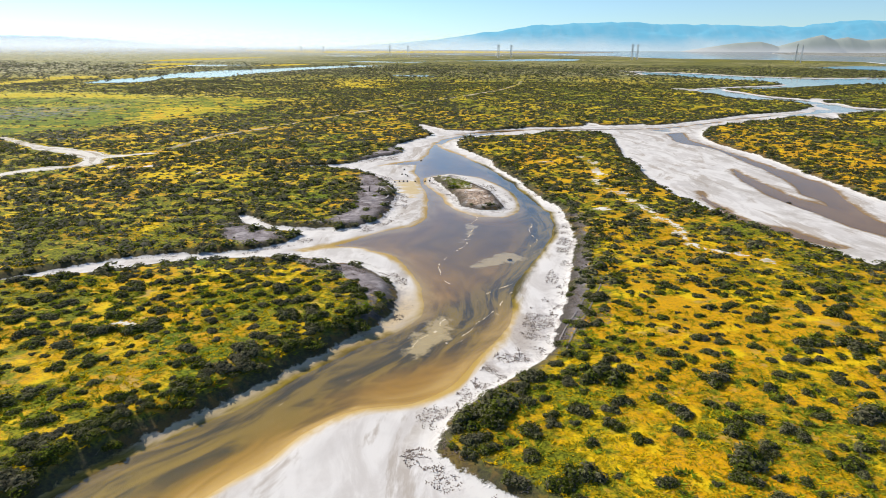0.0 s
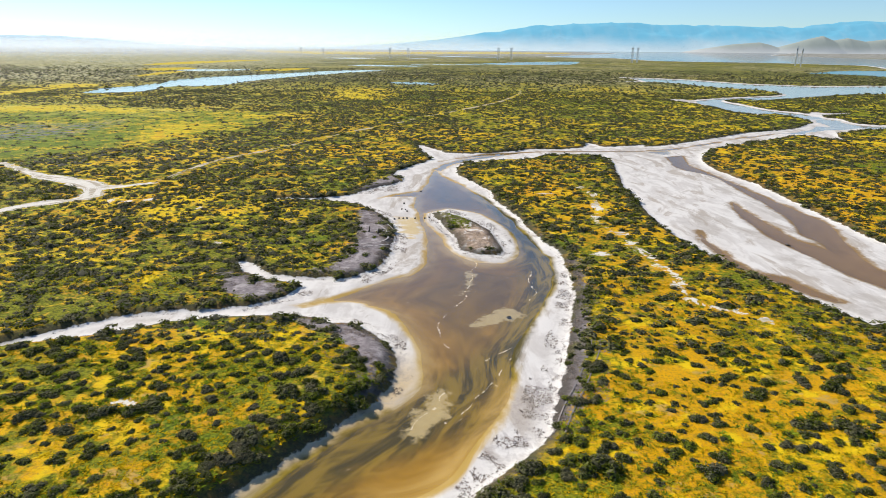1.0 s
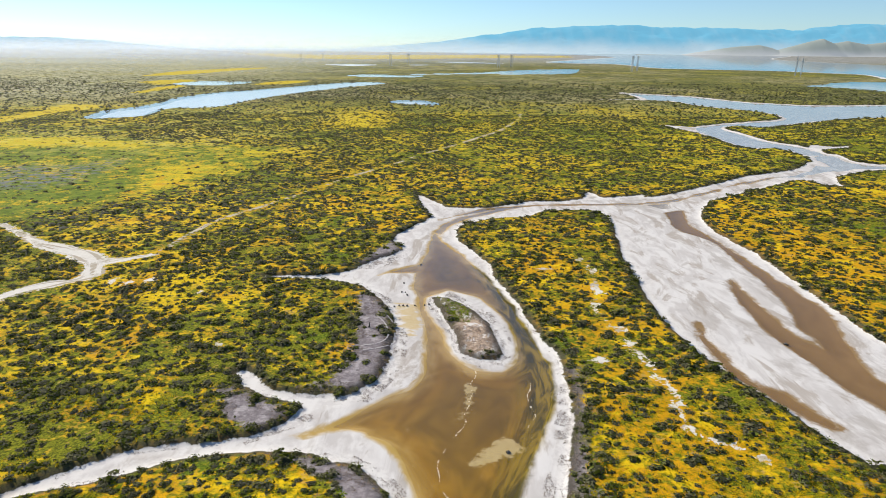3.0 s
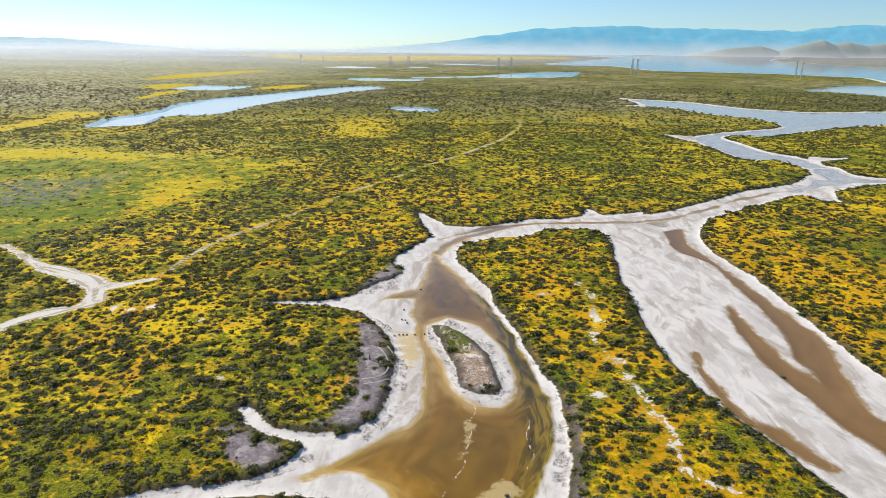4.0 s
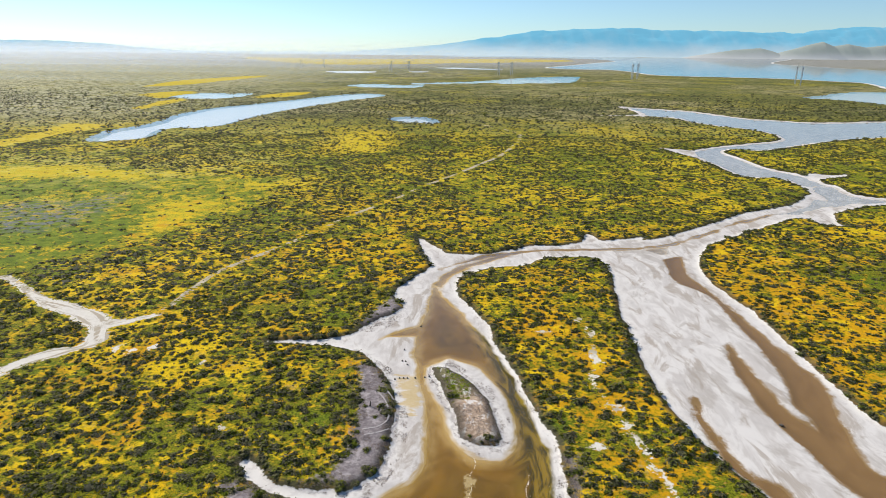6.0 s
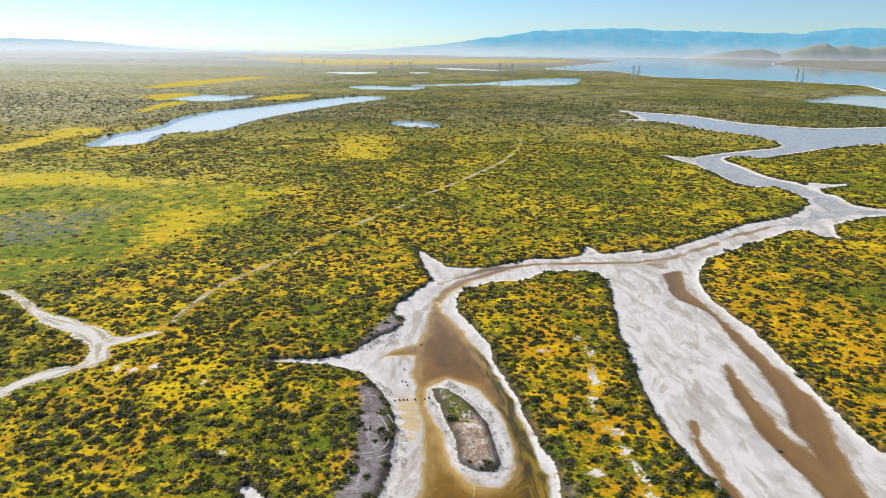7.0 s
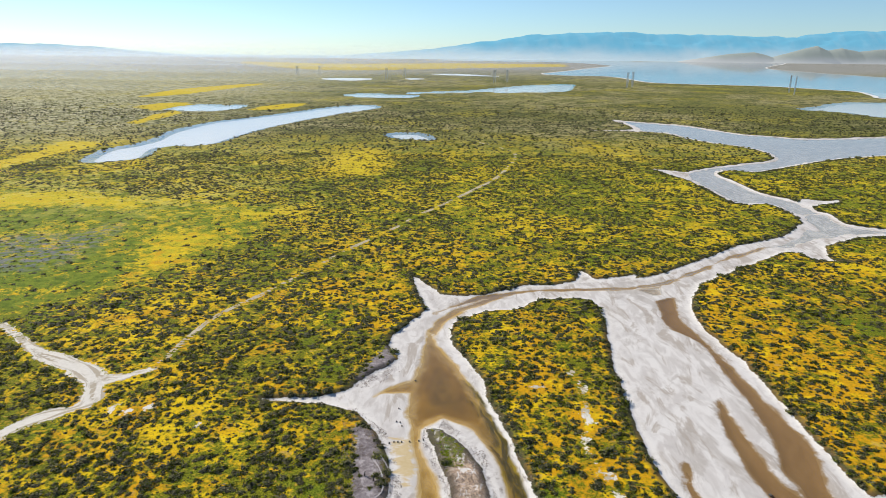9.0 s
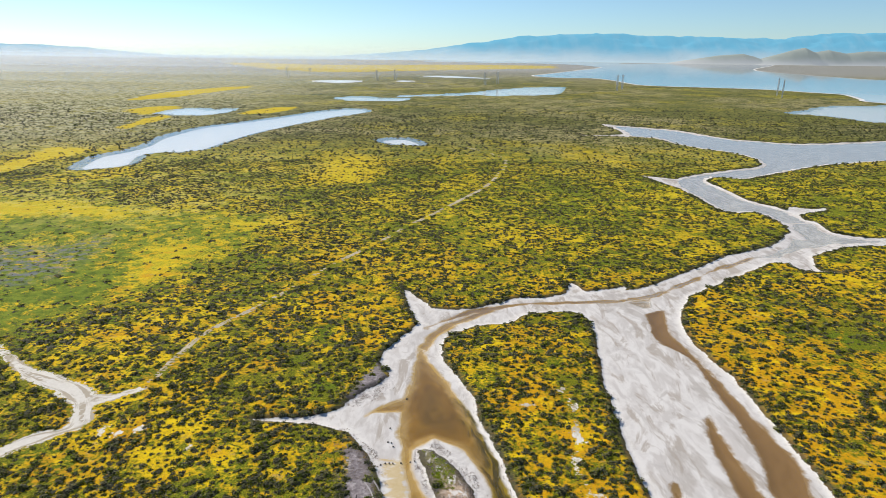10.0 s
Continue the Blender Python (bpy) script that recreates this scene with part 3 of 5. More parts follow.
FIELD_C = [(-290.2, 600, -274.4, 588), (-299.8, 662, -278.6, 634), (-298.2, 715, -280.6, 686)]
FIELD_D = [(-272.2, 377.4, -250.1, 345.9), (-267.7, 390.5, -251.6, 366.4), (-270.0, 428, -251.3, 403), (-276.9, 472, -247.2, 448), (-249.4, 463, -242.2, 453)]
FIELD_E = [(-225.5, 741, -213.7, 723), (-203.6, 808, -187.8, 745), (-179.6, 827, -169.6, 797)]
FIELD_F = [(-1054, 3263, -933, 2887), (-822, 3177, -588, 2270), (-465, 2986, -318.3, 2043), (54.3, 3335, 38.7, 2349), (630, 3343, 556, 2815)]
FIELD_G = [(-82.2, 427, -76.1, 361.6), (-56.6, 465, -48.6, 347.5), (-32.6, 419, -28.3, 363.9)]
FIELD_H = [(100.5, 518, 85.3, 437), (132.0, 498, 117.6, 427), (148.2, 440, 141.4, 408)]
FIELD_I = [(-236.7, 318.8, -202.5, 271.1), (-216.2, 313.4, -191.4, 276.2), (-189.1, 314.5, -167.7, 282.0), (-140.5, 288.1, -135.1, 271.6)]
FIELD_J = [(-96.5, 198.6, -89.5, 189.0), (-105.4, 241.2, -82.4, 204.1), (-90.4, 241.6, -83.4, 227.9), (-74.3, 245.9, -72.1, 238.5)]
FIELD_K = [(-85.9, 261.7, -79.8, 249.5), (-73.1, 275.6, -69.7, 262.2), (-59.2, 285.9, -56.9, 274.3)]
LUPINE = [(-173.8, 220.9, -142.9, 179.9), (-164.6, 225.2, -140.3, 190.6), (-154.8, 236.1, -128.3, 196.9), (-138.8, 234.5, -122.7, 209.7), (-130.6, 252.6, -124.9, 241.2)]
MEADOW = [(-280.1, 323.5, -140.5, 156.8), (-216.2, 313.4, -112.0, 157.3), (-175.5, 315.1, -98.2, 171.9), (-124.9, 293.9, -82.2, 198.9), (-70.6, 285.5, -69.0, 235.1)]
TRACK_A = [(-144.1, 163.1, -142.2, 160.8), (-116.5, 156.5, -115.0, 154.4), (-108.1, 154.0, -107.1, 150.8), (-98.8, 146.1, -98.0, 142.0), (-89.1, 140.2, -88.6, 135.0), (-76.5, 134.1, -76.9, 128.0), (-71.3, 127.7, -73.5, 123.9), (-67.8, 118.8, -71.8, 117.8), (-72.4, 114.0, -75.8, 116.0), (-77.1, 109.4, -79.9, 112.1), (-79.8, 104.2, -81.9, 107.2), (-86.9, 94.3, -89.3, 97.3)]
TRACK_B = [(-74.1, 130.7, -71.2, 125.2), (-68.4, 130.4, -67.1, 127.9), (-63.5, 133.2, -62.5, 131.7)]
TRAIL = [(-62.8, 134.6), (-61.1, 151.7), (-59.3, 160.9), (-55.9, 169.0), (-49.6, 180.5), (-43.0, 196.2), (-32.3, 221.5), (-18.4, 249.3), (-10.2, 268.3), (-0.7, 286.8), (13.1, 316.1), (30.2, 355.0), (47.8, 427), (40.9, 465), (23.8, 494)]
PATCHES = [(28.4, 116.3, 1.2, 3.2), (29.7, 126.5, 1.2, 1.4), (26.3, 108.0, 0.8, 1.1), (26.0, 105.3, 0.9, 0.9), (26.8, 98.9, 1.2, 0.9), (28.1, 97.7, 0.9, 1.4), (28.2, 92.7, 0.7, 1.1), (28.6, 89.0, 0.9, 2.3), (29.4, 86.5, 0.7, 1.2), (22.5, 87.4, 1.5, 1.4), (29.4, 82.0, 1.0, 1.4), (30.4, 78.0, 0.9, 1.2), (30.1, 76.0, 0.8, 0.9), (20.2, 126.8, 1.6, 1.0), (28.5, 133.2, 0.9, 0.9), (29.4, 69.9, 1.0, 0.8), (33.1, 66.7, 0.8, 0.6), (35.6, 64.4, 0.8, 0.7), (-26.1, 45.2, 0.7, 0.5), (-64.0, 116.6, 1.2, 1.9), (-60.7, 115.5, 1.0, 1.3), (-57.0, 117.3, 1.5, 1.6), (-45.8, 111.9, 0.7, 0.9), (-34.4, 91.2, 0.6, 0.7)]
ARC = [(-11.1, 102.6), (-9.4, 99.3), (-8.5, 95.8), (-8.7, 93), (-10.2, 91.1), (-12.7, 90.1)]
RUT = [(15.4, 58.8), (14.9, 56.9), (12.3, 50.4), (10.3, 46.1), (9, 42.8)]
STAKES = [(-9.2, 107.1), (-8.4, 107.5), (-7.7, 107.5), (-7.0, 107.5), (-5.6, 107.7), (-3.9, 108.0), (-3.1, 108.2), (-8.3, 118.6), (-8.4, 114.0), (-7.7, 113.8), (-7.3, 112.6)]
FOAM_A = [(4.6, 87.2), (4.1, 84.8), (3.3, 78.7), (2.7, 73.6), (1.8, 70.0), (0.5, 67.5), (-0.7, 63.4), (-0.4, 59.9), (0.5, 58.0)]
FOAM_B = [(6.7, 55.8), (5.9, 54.3), (4.0, 50.3), (2.7, 48.1), (1.4, 46.4), (0.0, 44.6)]
FOAM_C = [(-2.9, 43.2), (-2.1, 45.3), (-0.7, 47.5), (0.5, 49.8)]
FOAM_F = [(11.7, 81.3), (10.9, 77.4), (11.2, 73.9), (10.3, 70.6)]
FOAM_G = [(9.2, 60.3), (6.6, 58.2), (5.0, 56.4), (3.9, 55.4)]
POSTS = [(-12.5, 97.4), (-10.9, 96.2)]
ROCKS = [(53.3, 94.3), (7.2, 66.0), (-5.5, 129.9)]


# ---------------------------------------------------------------- the lie of the land
def smooth(a, b, v):
    t = np.clip((v - a) / (b - a), 0, 1)
    return t * t * (3 - 2 * t)


def hashed(i, j, seed):
    h = (i.astype(np.int64) * 374761393 + j.astype(np.int64) * 668265263 + seed * 1442695041) & 0xFFFFFFFF
    h = ((h ^ (h >> 13)) * 1274126177) & 0xFFFFFFFF
    return ((h ^ (h >> 16)) & 0xFFFF) / 65535.0


def lumps(x, y, size, seed, octaves=3):
    """Value noise, 0 to 1, of lumps about that many metres across."""
    total, weight, amp = 0.0, 0.0, 1.0
    for o in range(octaves):
        u, v = x / size + 17.3 * o, y / size - 9.1 * o
        i, j = np.floor(u), np.floor(v)
        f, g = smooth(0, 1, u - i), smooth(0, 1, v - j)
        a, b, c, d = (hashed(i + p, j + q, seed + o) for p, q in ((0, 0), (1, 0), (0, 1), (1, 1)))
        total, weight = total + amp * ((a * (1 - f) + b * f) * (1 - g) + (c * (1 - f) + d * f) * g), weight + amp
        amp, size = amp * 0.5, size * 0.5
    return total / weight


def flowing(points, n=5):
    """Points along a smooth line through the stations."""
    p = [Vector(q) for q in points]
    p = [2 * p[0] - p[1], *p, 2 * p[-1] - p[-2]]
    out = []
    for a, b, c, d in zip(p, p[1:], p[2:], p[3:]):
        for s in range(n):
            t = s / n
            out.append(0.5 * ((2 * b) + (c - a) * t + (2 * a - 5 * b + 4 * c - d) * t * t + (3 * b - a - 3 * c + d) * t ** 3))
    return out + [p[-2]]


def outline(reach, n=4):
    """The closed shore of a reach, from stations (left bank x, y, right bank x, y)."""
    left = flowing([r[:2] for r in reach], n)
    right = flowing([r[2:] for r in reach], n)
    return np.array([tuple(q) for q in left + right[::-1]])


def shore_distance(x, y, reach, n=4, most=60.0):
    """Metres from the shore of a reach: inside it is negative."""
    ring = outline(reach, n)
    out = np.full(x.shape, most)
    lo, hi = ring.min(0) - most, ring.max(0) + most
    near = np.nonzero((x > lo[0]) & (x < hi[0]) & (y > lo[1]) & (y < hi[1]))[0]
    px, py = x[near], y[near]
    best, inside = np.full(px.shape, most ** 2), np.zeros(px.shape, bool)
    for (ax, ay), (bx, by) in zip(ring, np.roll(ring, -1, 0)):
        ex, ey = bx - ax, by - ay
        t = np.clip(((px - ax) * ex + (py - ay) * ey) / max(ex * ex + ey * ey, 1e-9), 0, 1)
        best = np.minimum(best, (px - ax - t * ex) ** 2 + (py - ay - t * ey) ** 2)
        if ay != by:
            inside ^= ((ay > py) != (by > py)) & (px < (py - ay) * ex / ey + ax)
    d = np.sqrt(best)
    out[near] = np.where(inside, -d, d)
    return out


def nearest(x, y, reaches, most=60.0):
    out = np.full(x.shape, most)
    for r in reaches:
        out = np.minimum(out, shore_distance(x, y, r, most=most))
    return out


def line_distance(x, y, line, n=4):
    q = [tuple(v) for v in flowing(line, n)]
    out = np.full(x.shape, 60.0 ** 2)
    for (ax, ay), (bx, by) in zip(q, q[1:]):
        ex, ey = bx - ax, by - ay
        t = np.clip(((x - ax) * ex + (y - ay) * ey) / (ex * ex + ey * ey), 0, 1)
        out = np.minimum(out, (x - ax - t * ex) ** 2 + (y - ay - t * ey) ** 2)
    return np.sqrt(out)


CHANNELS = [MAIN, SPUR, LINK, NOTCH, FLAT, RIVER, EAST, SPUR_SOUTH, UPPER, TAIL, SPUR_EAST, ARM, ARM_TAIL, SIDE, LOBE, INLET]
STREAMS = [RIVER, EAST, UPPER, ARM]
PONDS = [WET_MAIN, WET_TRICKLE, WET_TONGUE, WET_INLET]
MUDS = [WET_EAST, WET_MID, WET_WEST]
MID_STREAM = [(-2, 166), (8, 175), (17, 179.5), (27, 183), (37, 184), (48, 185), (60, 187), (74, 195), (98, 215), (116, 228)]
FIELDS = [FIELD_A, FIELD_B, FIELD_C, FIELD_D, FIELD_E]
PATCHY = [FIELD_G, FIELD_I, FIELD_J, FIELD_K]
TRACKS = [TRACK_A, TRACK_B]
BARS = [BAR_A, BAR_B, BAR_C]
POOLS = [LONG_POOL, POOL_A, POOL_B, POOL_C, POOL_F, POOL_EAST]
BED, WATER = -0.5, -0.60


def survey(x, y):
    """What lies at each place: the fields that shape and colour the ground."""
    wob = np.clip(0.22 + (y - 40) * 0.004, 0.2, 3.0)
    wx, wy = x + wob * 2 * (lumps(x, y, 4.0, 3) - 0.5), y + wob * 2 * (lumps(x, y, 4.0, 9) - 0.5)
    bank = nearest(wx, wy, CHANNELS)
    bank = np.maximum(bank, -shore_distance(wx, wy, ISLAND))
    west = smooth(58, 46, y) * smooth(2, -3, x + 14 - 0.35 * (y - 20))
    bank = bank - 0.35 * west
    ring = shore_distance(wx, wy, RING)
    wet = np.maximum(nearest(wx, wy, PONDS), -ring)
    muds = nearest(wx, wy, MUDS) - 0.35
    dun = smooth(2.5, 0.0, muds)
    wet = np.minimum(wet, muds)
    wet = wet - 0.7 * west
    murk = smooth(3.0, 0.0, wet)
    wet = np.minimum(wet, nearest(wx, wy, STREAMS) + np.maximum(np.clip(8.0 - (y - 195) * 0.07, 2.5, 8.0), np.clip((y - 300) * 0.02, 0, 6)))
    strip = line_distance(wx, wy, MID_STREAM) - 0.6 - 2.6 * (lumps(x, y, 14.0, 35, 2) - 0.3)
    dun = np.maximum(dun, 0.7 * smooth(2.5, 0.0, strip))
    murk = np.maximum(murk, smooth(2.5, 0.0, strip))
    wet = np.minimum(wet, strip)
    silt = np.minimum(np.minimum(np.minimum(nearest(wx, wy, [SILT_A, SILT_C, SILT_E]) + 0.5, shore_distance(wx, wy, SILT_D) + 0.9), shore_distance(wx, wy, SILT_B) + 1.3), shore_distance(wx, wy, ISLAND))
    fx, fy = x + 24 * (lumps(x, y, 55.0, 51) - 0.5), y + 40 * (lumps(x, y, 55.0, 52) - 0.5)
    bloom = np.maximum(smooth(7, -6, nearest(x + 0.4 * (fx - x), y + 0.4 * (fy - y), FIELDS)), 0.6 * smooth(40, -60, shore_distance(fx, fy, FIELD_F)))
    bloom = np.maximum(bloom, 0.78 * smooth(10, -16, nearest(fx, fy, PATCHY)))
    bloom = np.maximum(bloom, 0.4 * smooth(10, -20, shore_distance(fx, fy, FIELD_H)))
    trail = nearest(wx, wy, TRACKS)
    for px, py, hx, hy in PATCHES:
        trail = np.minimum(trail, (np.hypot((wx - px) / hx, (wy - py) / hy) - 0.66) * min(hx, hy))
    chain = line_distance(wx + 1.6 * (lumps(x, y, 2.6, 31) - 0.5), wy, sorted([p[:2] for p in PATCHES if 23 < p[0] < 40], key=lambda p: p[1]))
    trail = np.minimum(trail, chain - 1.5 * (lumps(x, y, 2.6, 33, 2) - 0.57))
    meadow = smooth(8, -14, shore_distance(wx, wy, MEADOW))
    return bank, wet, silt, bloom, trail, meadow, murk, dun


def level(x, y, bank, wet):
    z = 0.22 * (lumps(x, y, 5.0, 12) - 0.5) + 0.5 * (lumps(x, y, 60.0, 5, 2) - 0.5)
    z = z * smooth(0, 6, bank) + BED * smooth(1.1, -0.35, bank)
    z = np.where(bank < 0, z + 0.05 * (lumps(x, y, 3.0, 44) - 0.5), z)
    z = z + 0.55 * smooth(0.1, 2.0, bank) * smooth(64, 52, y) * smooth(-1, -5, x)
    z = z - 0.28 * smooth(0.4, -2.2, wet) * smooth(0.5, -0.5, bank)
    hollow = smooth(12, 4, nearest(x, y, POOLS, 30.0))
    return z * (1 - hollow) - 1.9 * hollow


def spacing(lo, a, b, hi, fine, grow):
    """Even steps from a to b, and ever longer ones outwards to lo and hi."""
    out = list(np.arange(a, b, fine))
    for end, way in ((hi, 1), (lo, -1)):
        v, s = (out[-1] if way > 0 else out[0]), fine
        side = []
        while (v - end) * way < 0:
            s *= grow
            v += s * way
            side.append(v)
        out = out + side if way > 0 else side[::-1] + out
    return np.array(out)


def sheet(name, verts, faces, material, second=None, chosen=None):
    mesh = bpy.data.meshes.new(name)
    mesh.vertices.add(len(verts))
    mesh.vertices.foreach_set("co", np.asarray(verts, np.float32).ravel())
    faces = np.asarray(faces, np.int32)
    mesh.loops.add(faces.size)
    mesh.loops.foreach_set("vertex_index", faces.ravel())
    mesh.polygons.add(len(faces))
    mesh.polygons.foreach_set("loop_start", np.arange(len(faces), dtype=np.int32) * faces.shape[1])
    mesh.update(calc_edges=True)
    mesh.materials.append(material)
    if second:
        mesh.materials.append(second)
        mesh.polygons.foreach_set("material_index", np.asarray(chosen, np.int32))
    return mesh


GX = spacing(-5200, -62, 92, 5200, FINE, 1.026)
GY = spacing(-900, 18, 205, 4950, FINE, 1.026)
gx, gy = (a.ravel() for a in np.meshgrid(GX, GY))
bank, wet, silt, bloom, trail, meadow, murk, dun = survey(gx, gy)
gz = level(gx, gy, bank, wet)
nx, ny = len(GX), len(GY)
corner = (np.arange(ny - 1)[:, None] * nx + np.arange(nx - 1)[None, :]).ravel()
cells = np.stack([corner, corner + 1, corner + nx + 1, corner + nx], 1)
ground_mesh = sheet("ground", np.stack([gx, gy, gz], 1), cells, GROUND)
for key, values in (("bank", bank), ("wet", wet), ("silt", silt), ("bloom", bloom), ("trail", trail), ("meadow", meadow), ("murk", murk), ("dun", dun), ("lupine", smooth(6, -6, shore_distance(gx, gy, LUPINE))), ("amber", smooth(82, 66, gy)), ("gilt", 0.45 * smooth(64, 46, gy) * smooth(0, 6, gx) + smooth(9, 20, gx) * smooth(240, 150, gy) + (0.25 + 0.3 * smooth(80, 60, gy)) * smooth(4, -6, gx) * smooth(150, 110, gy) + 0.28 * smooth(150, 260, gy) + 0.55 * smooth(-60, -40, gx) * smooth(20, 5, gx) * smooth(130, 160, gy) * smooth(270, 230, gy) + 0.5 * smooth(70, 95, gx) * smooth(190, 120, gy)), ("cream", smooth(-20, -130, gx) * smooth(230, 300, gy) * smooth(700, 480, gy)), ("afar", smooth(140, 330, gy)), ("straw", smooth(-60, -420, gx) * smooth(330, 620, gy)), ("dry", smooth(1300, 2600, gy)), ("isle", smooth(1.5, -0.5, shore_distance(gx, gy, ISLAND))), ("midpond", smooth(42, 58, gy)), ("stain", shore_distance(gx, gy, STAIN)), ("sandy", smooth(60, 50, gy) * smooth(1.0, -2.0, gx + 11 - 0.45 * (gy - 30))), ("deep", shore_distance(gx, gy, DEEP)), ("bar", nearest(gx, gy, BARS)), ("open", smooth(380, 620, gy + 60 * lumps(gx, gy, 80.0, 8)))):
    ground_mesh.attributes.new(key, "FLOAT", "POINT").data.foreach_set("value", np.asarray(values, np.float32))
ground_mesh.polygons.foreach_set("use_smooth", np.ones(len(cells), bool))
ground = tagged(new("ground", ground_mesh), "flat plain of yellow wildflowers and green herbs with white salt channels", "ground", kind="structure")


def water_body(name, label, chosen, material):
    """A level water sheet over the cells where the bed lies below it."""
    low = (gz[cells].min(1) < WATER + 0.01) & chosen
    used, inverse = np.unique(cells[low], return_inverse=True)
    verts = np.stack([gx[used], gy[used], np.full(len(used), WATER)], 1)
    ob = new(name, sheet(name, verts, inverse.reshape(-1, 4), material))
    ob.visible_shadow = False
    return tagged(ob, label, "water", kind="structure")


cx, cy = gx[corner], gy[corner]
water_body("water_pond", "shallow golden-brown water in a salt-rimmed channel", (cx < 32) & (cy < 185), POND)
water_body("water_flat", "wet brown strips on the broad white salt flat", (cx >= 32) & (cy < 185), DAMP)
water_body("water_river", "shallow blue-grey water winding between salt banks", (cy >= 185), STREAM)


def far_pool(name, label, reach, rim, material, lift=-1.65):
    """A distant pool: pale crust and, laid on it, the water."""
    ring = outline(reach, 6)
    for kind, grow, z, mat in (("crust", rim, lift - 0.08, CRUST), ("", 0.0, lift, material)):
        if kind and not rim:
            continue
        way = np.roll(ring, -1, 0) - np.roll(ring, 1, 0)
        nrm = np.stack([way[:, 1], -way[:, 0]], 1) / np.maximum(np.hypot(way[:, 0], way[:, 1]), 1e-6)[:, None]
        area = 0.5 * np.sum(ring[:, 0] * np.roll(ring[:, 1], -1) - np.roll(ring[:, 0], -1) * ring[:, 1])
        edge = ring + nrm * grow * np.sign(area)
        bm = bmesh.new()
        bm.faces.new([bm.verts.new((px, py, z)) for px, py in edge])
        bmesh.ops.triangulate(bm, faces=bm.faces[:])
        bmesh.ops.recalc_face_normals(bm, faces=bm.faces[:])
        if bm.faces[0].normal.z < 0:
            bmesh.ops.reverse_faces(bm, faces=bm.faces[:])
        mesh = bpy.data.meshes.new(name)
        bm.to_mesh(mesh)
        bm.free()
        mesh.materials.append(mat)
        tagged(new("salt_rim" if kind else name, mesh), "white salt crust round a distant pool" if kind else label, "salt" if kind else "water", kind="structure")


for reach, rim in ((LONG_POOL, 2.0), (POOL_A, 2.0), (POOL_B, 2.0), (POOL_C, 2.5), (POOL_D, 3.0), (POOL_E, 3.0), (POOL_F, 1.5), (POOL_G, 3.0), (POOL_EAST, 3.0)):
    far_pool("pool", "still pale pool lying in the shrubland", reach, rim, POOL_WATER, -1.65 if reach in POOLS else 0.42)
far_pool("lake", "wide pale blue lake before the hills", LAKE, 8.0, LAKE_WATER, 0.42)
far_pool("lake_bay", "narrow far bay of the pale blue lake", BAY, 0.0, LAKE_WATER, 0.55)


# ---------------------------------------------------------------- hills and the far range
def ridge(name, label, crest, y0, y1, rows, lumpiness, material, seed):
    xs = np.linspace(crest[0][0], crest[-1][0], 420)
    tops = np.interp(xs, [c[0] for c in crest], [c[1] for c in crest])
    verts, faces = [], []
    for j in range(rows + 1):
        s = j / rows
        y = y0 + (y1 - y0) * s
        rough = lumps(xs, np.full_like(xs, y * 2.2), 230.0, seed, 6) - 0.5
        gully = 1 - np.abs(2 * lumps(xs, np.full_like(xs, y * 0.35), 190.0, seed + 3, 4) - 1)
        rough = rough + 0.5 * (gully - 0.6)
        z = np.maximum(tops, 0) * smooth(0, 1, s) ** 0.8 * (1 + lumpiness * rough * (1.2 - s)) - 2 * (1 - s)
        verts += list(zip(xs, np.full_like(xs, y), z))
    n = len(xs)
    faces = [(j * n + i, j * n + i + 1, (j + 1) * n + i + 1, (j + 1) * n + i) for j in range(rows) for i in range(n - 1)]
    mesh = sheet(name, verts, faces, material)
    mesh.polygons.foreach_set("use_smooth", np.ones(len(faces), bool))
    return tagged(new(name, mesh), label, "hills", kind="structure")


RIDGE_LINE = [(-5100, 92), (-4099, 87), (-3273, 82), (-2861, 72), (-2452, 50), (-2165, 29), (-1920, 12), (-803, 14), (-62, 67), (224, 109), (589, 162), (954, 179), (1359, 190), (1724, 185), (2048, 180), (2253, 167), (2454, 172), (2653, 191), (2968, 226), (3122, 222), (3855, 217), (5100, 190)]
FOOT_LINE = [(1990, 0), (2076, 4), (2294, 58), (2402, 88), (2492, 110), (2572, 82), (2663, 97), (2781, 77), (2920, 92), (3417, 89), (4400, 60)]
KNOLL_LINE = [(1560, 0), (1656, 16), (1768, 32), (1916, 55), (2084, 67), (2163, 50), (2243, 25), (2330, 0)]
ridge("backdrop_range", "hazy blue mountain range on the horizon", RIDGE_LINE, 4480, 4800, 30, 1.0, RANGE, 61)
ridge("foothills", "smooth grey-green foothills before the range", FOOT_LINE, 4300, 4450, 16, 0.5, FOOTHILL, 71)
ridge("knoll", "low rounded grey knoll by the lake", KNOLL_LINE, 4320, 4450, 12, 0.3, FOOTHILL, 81)


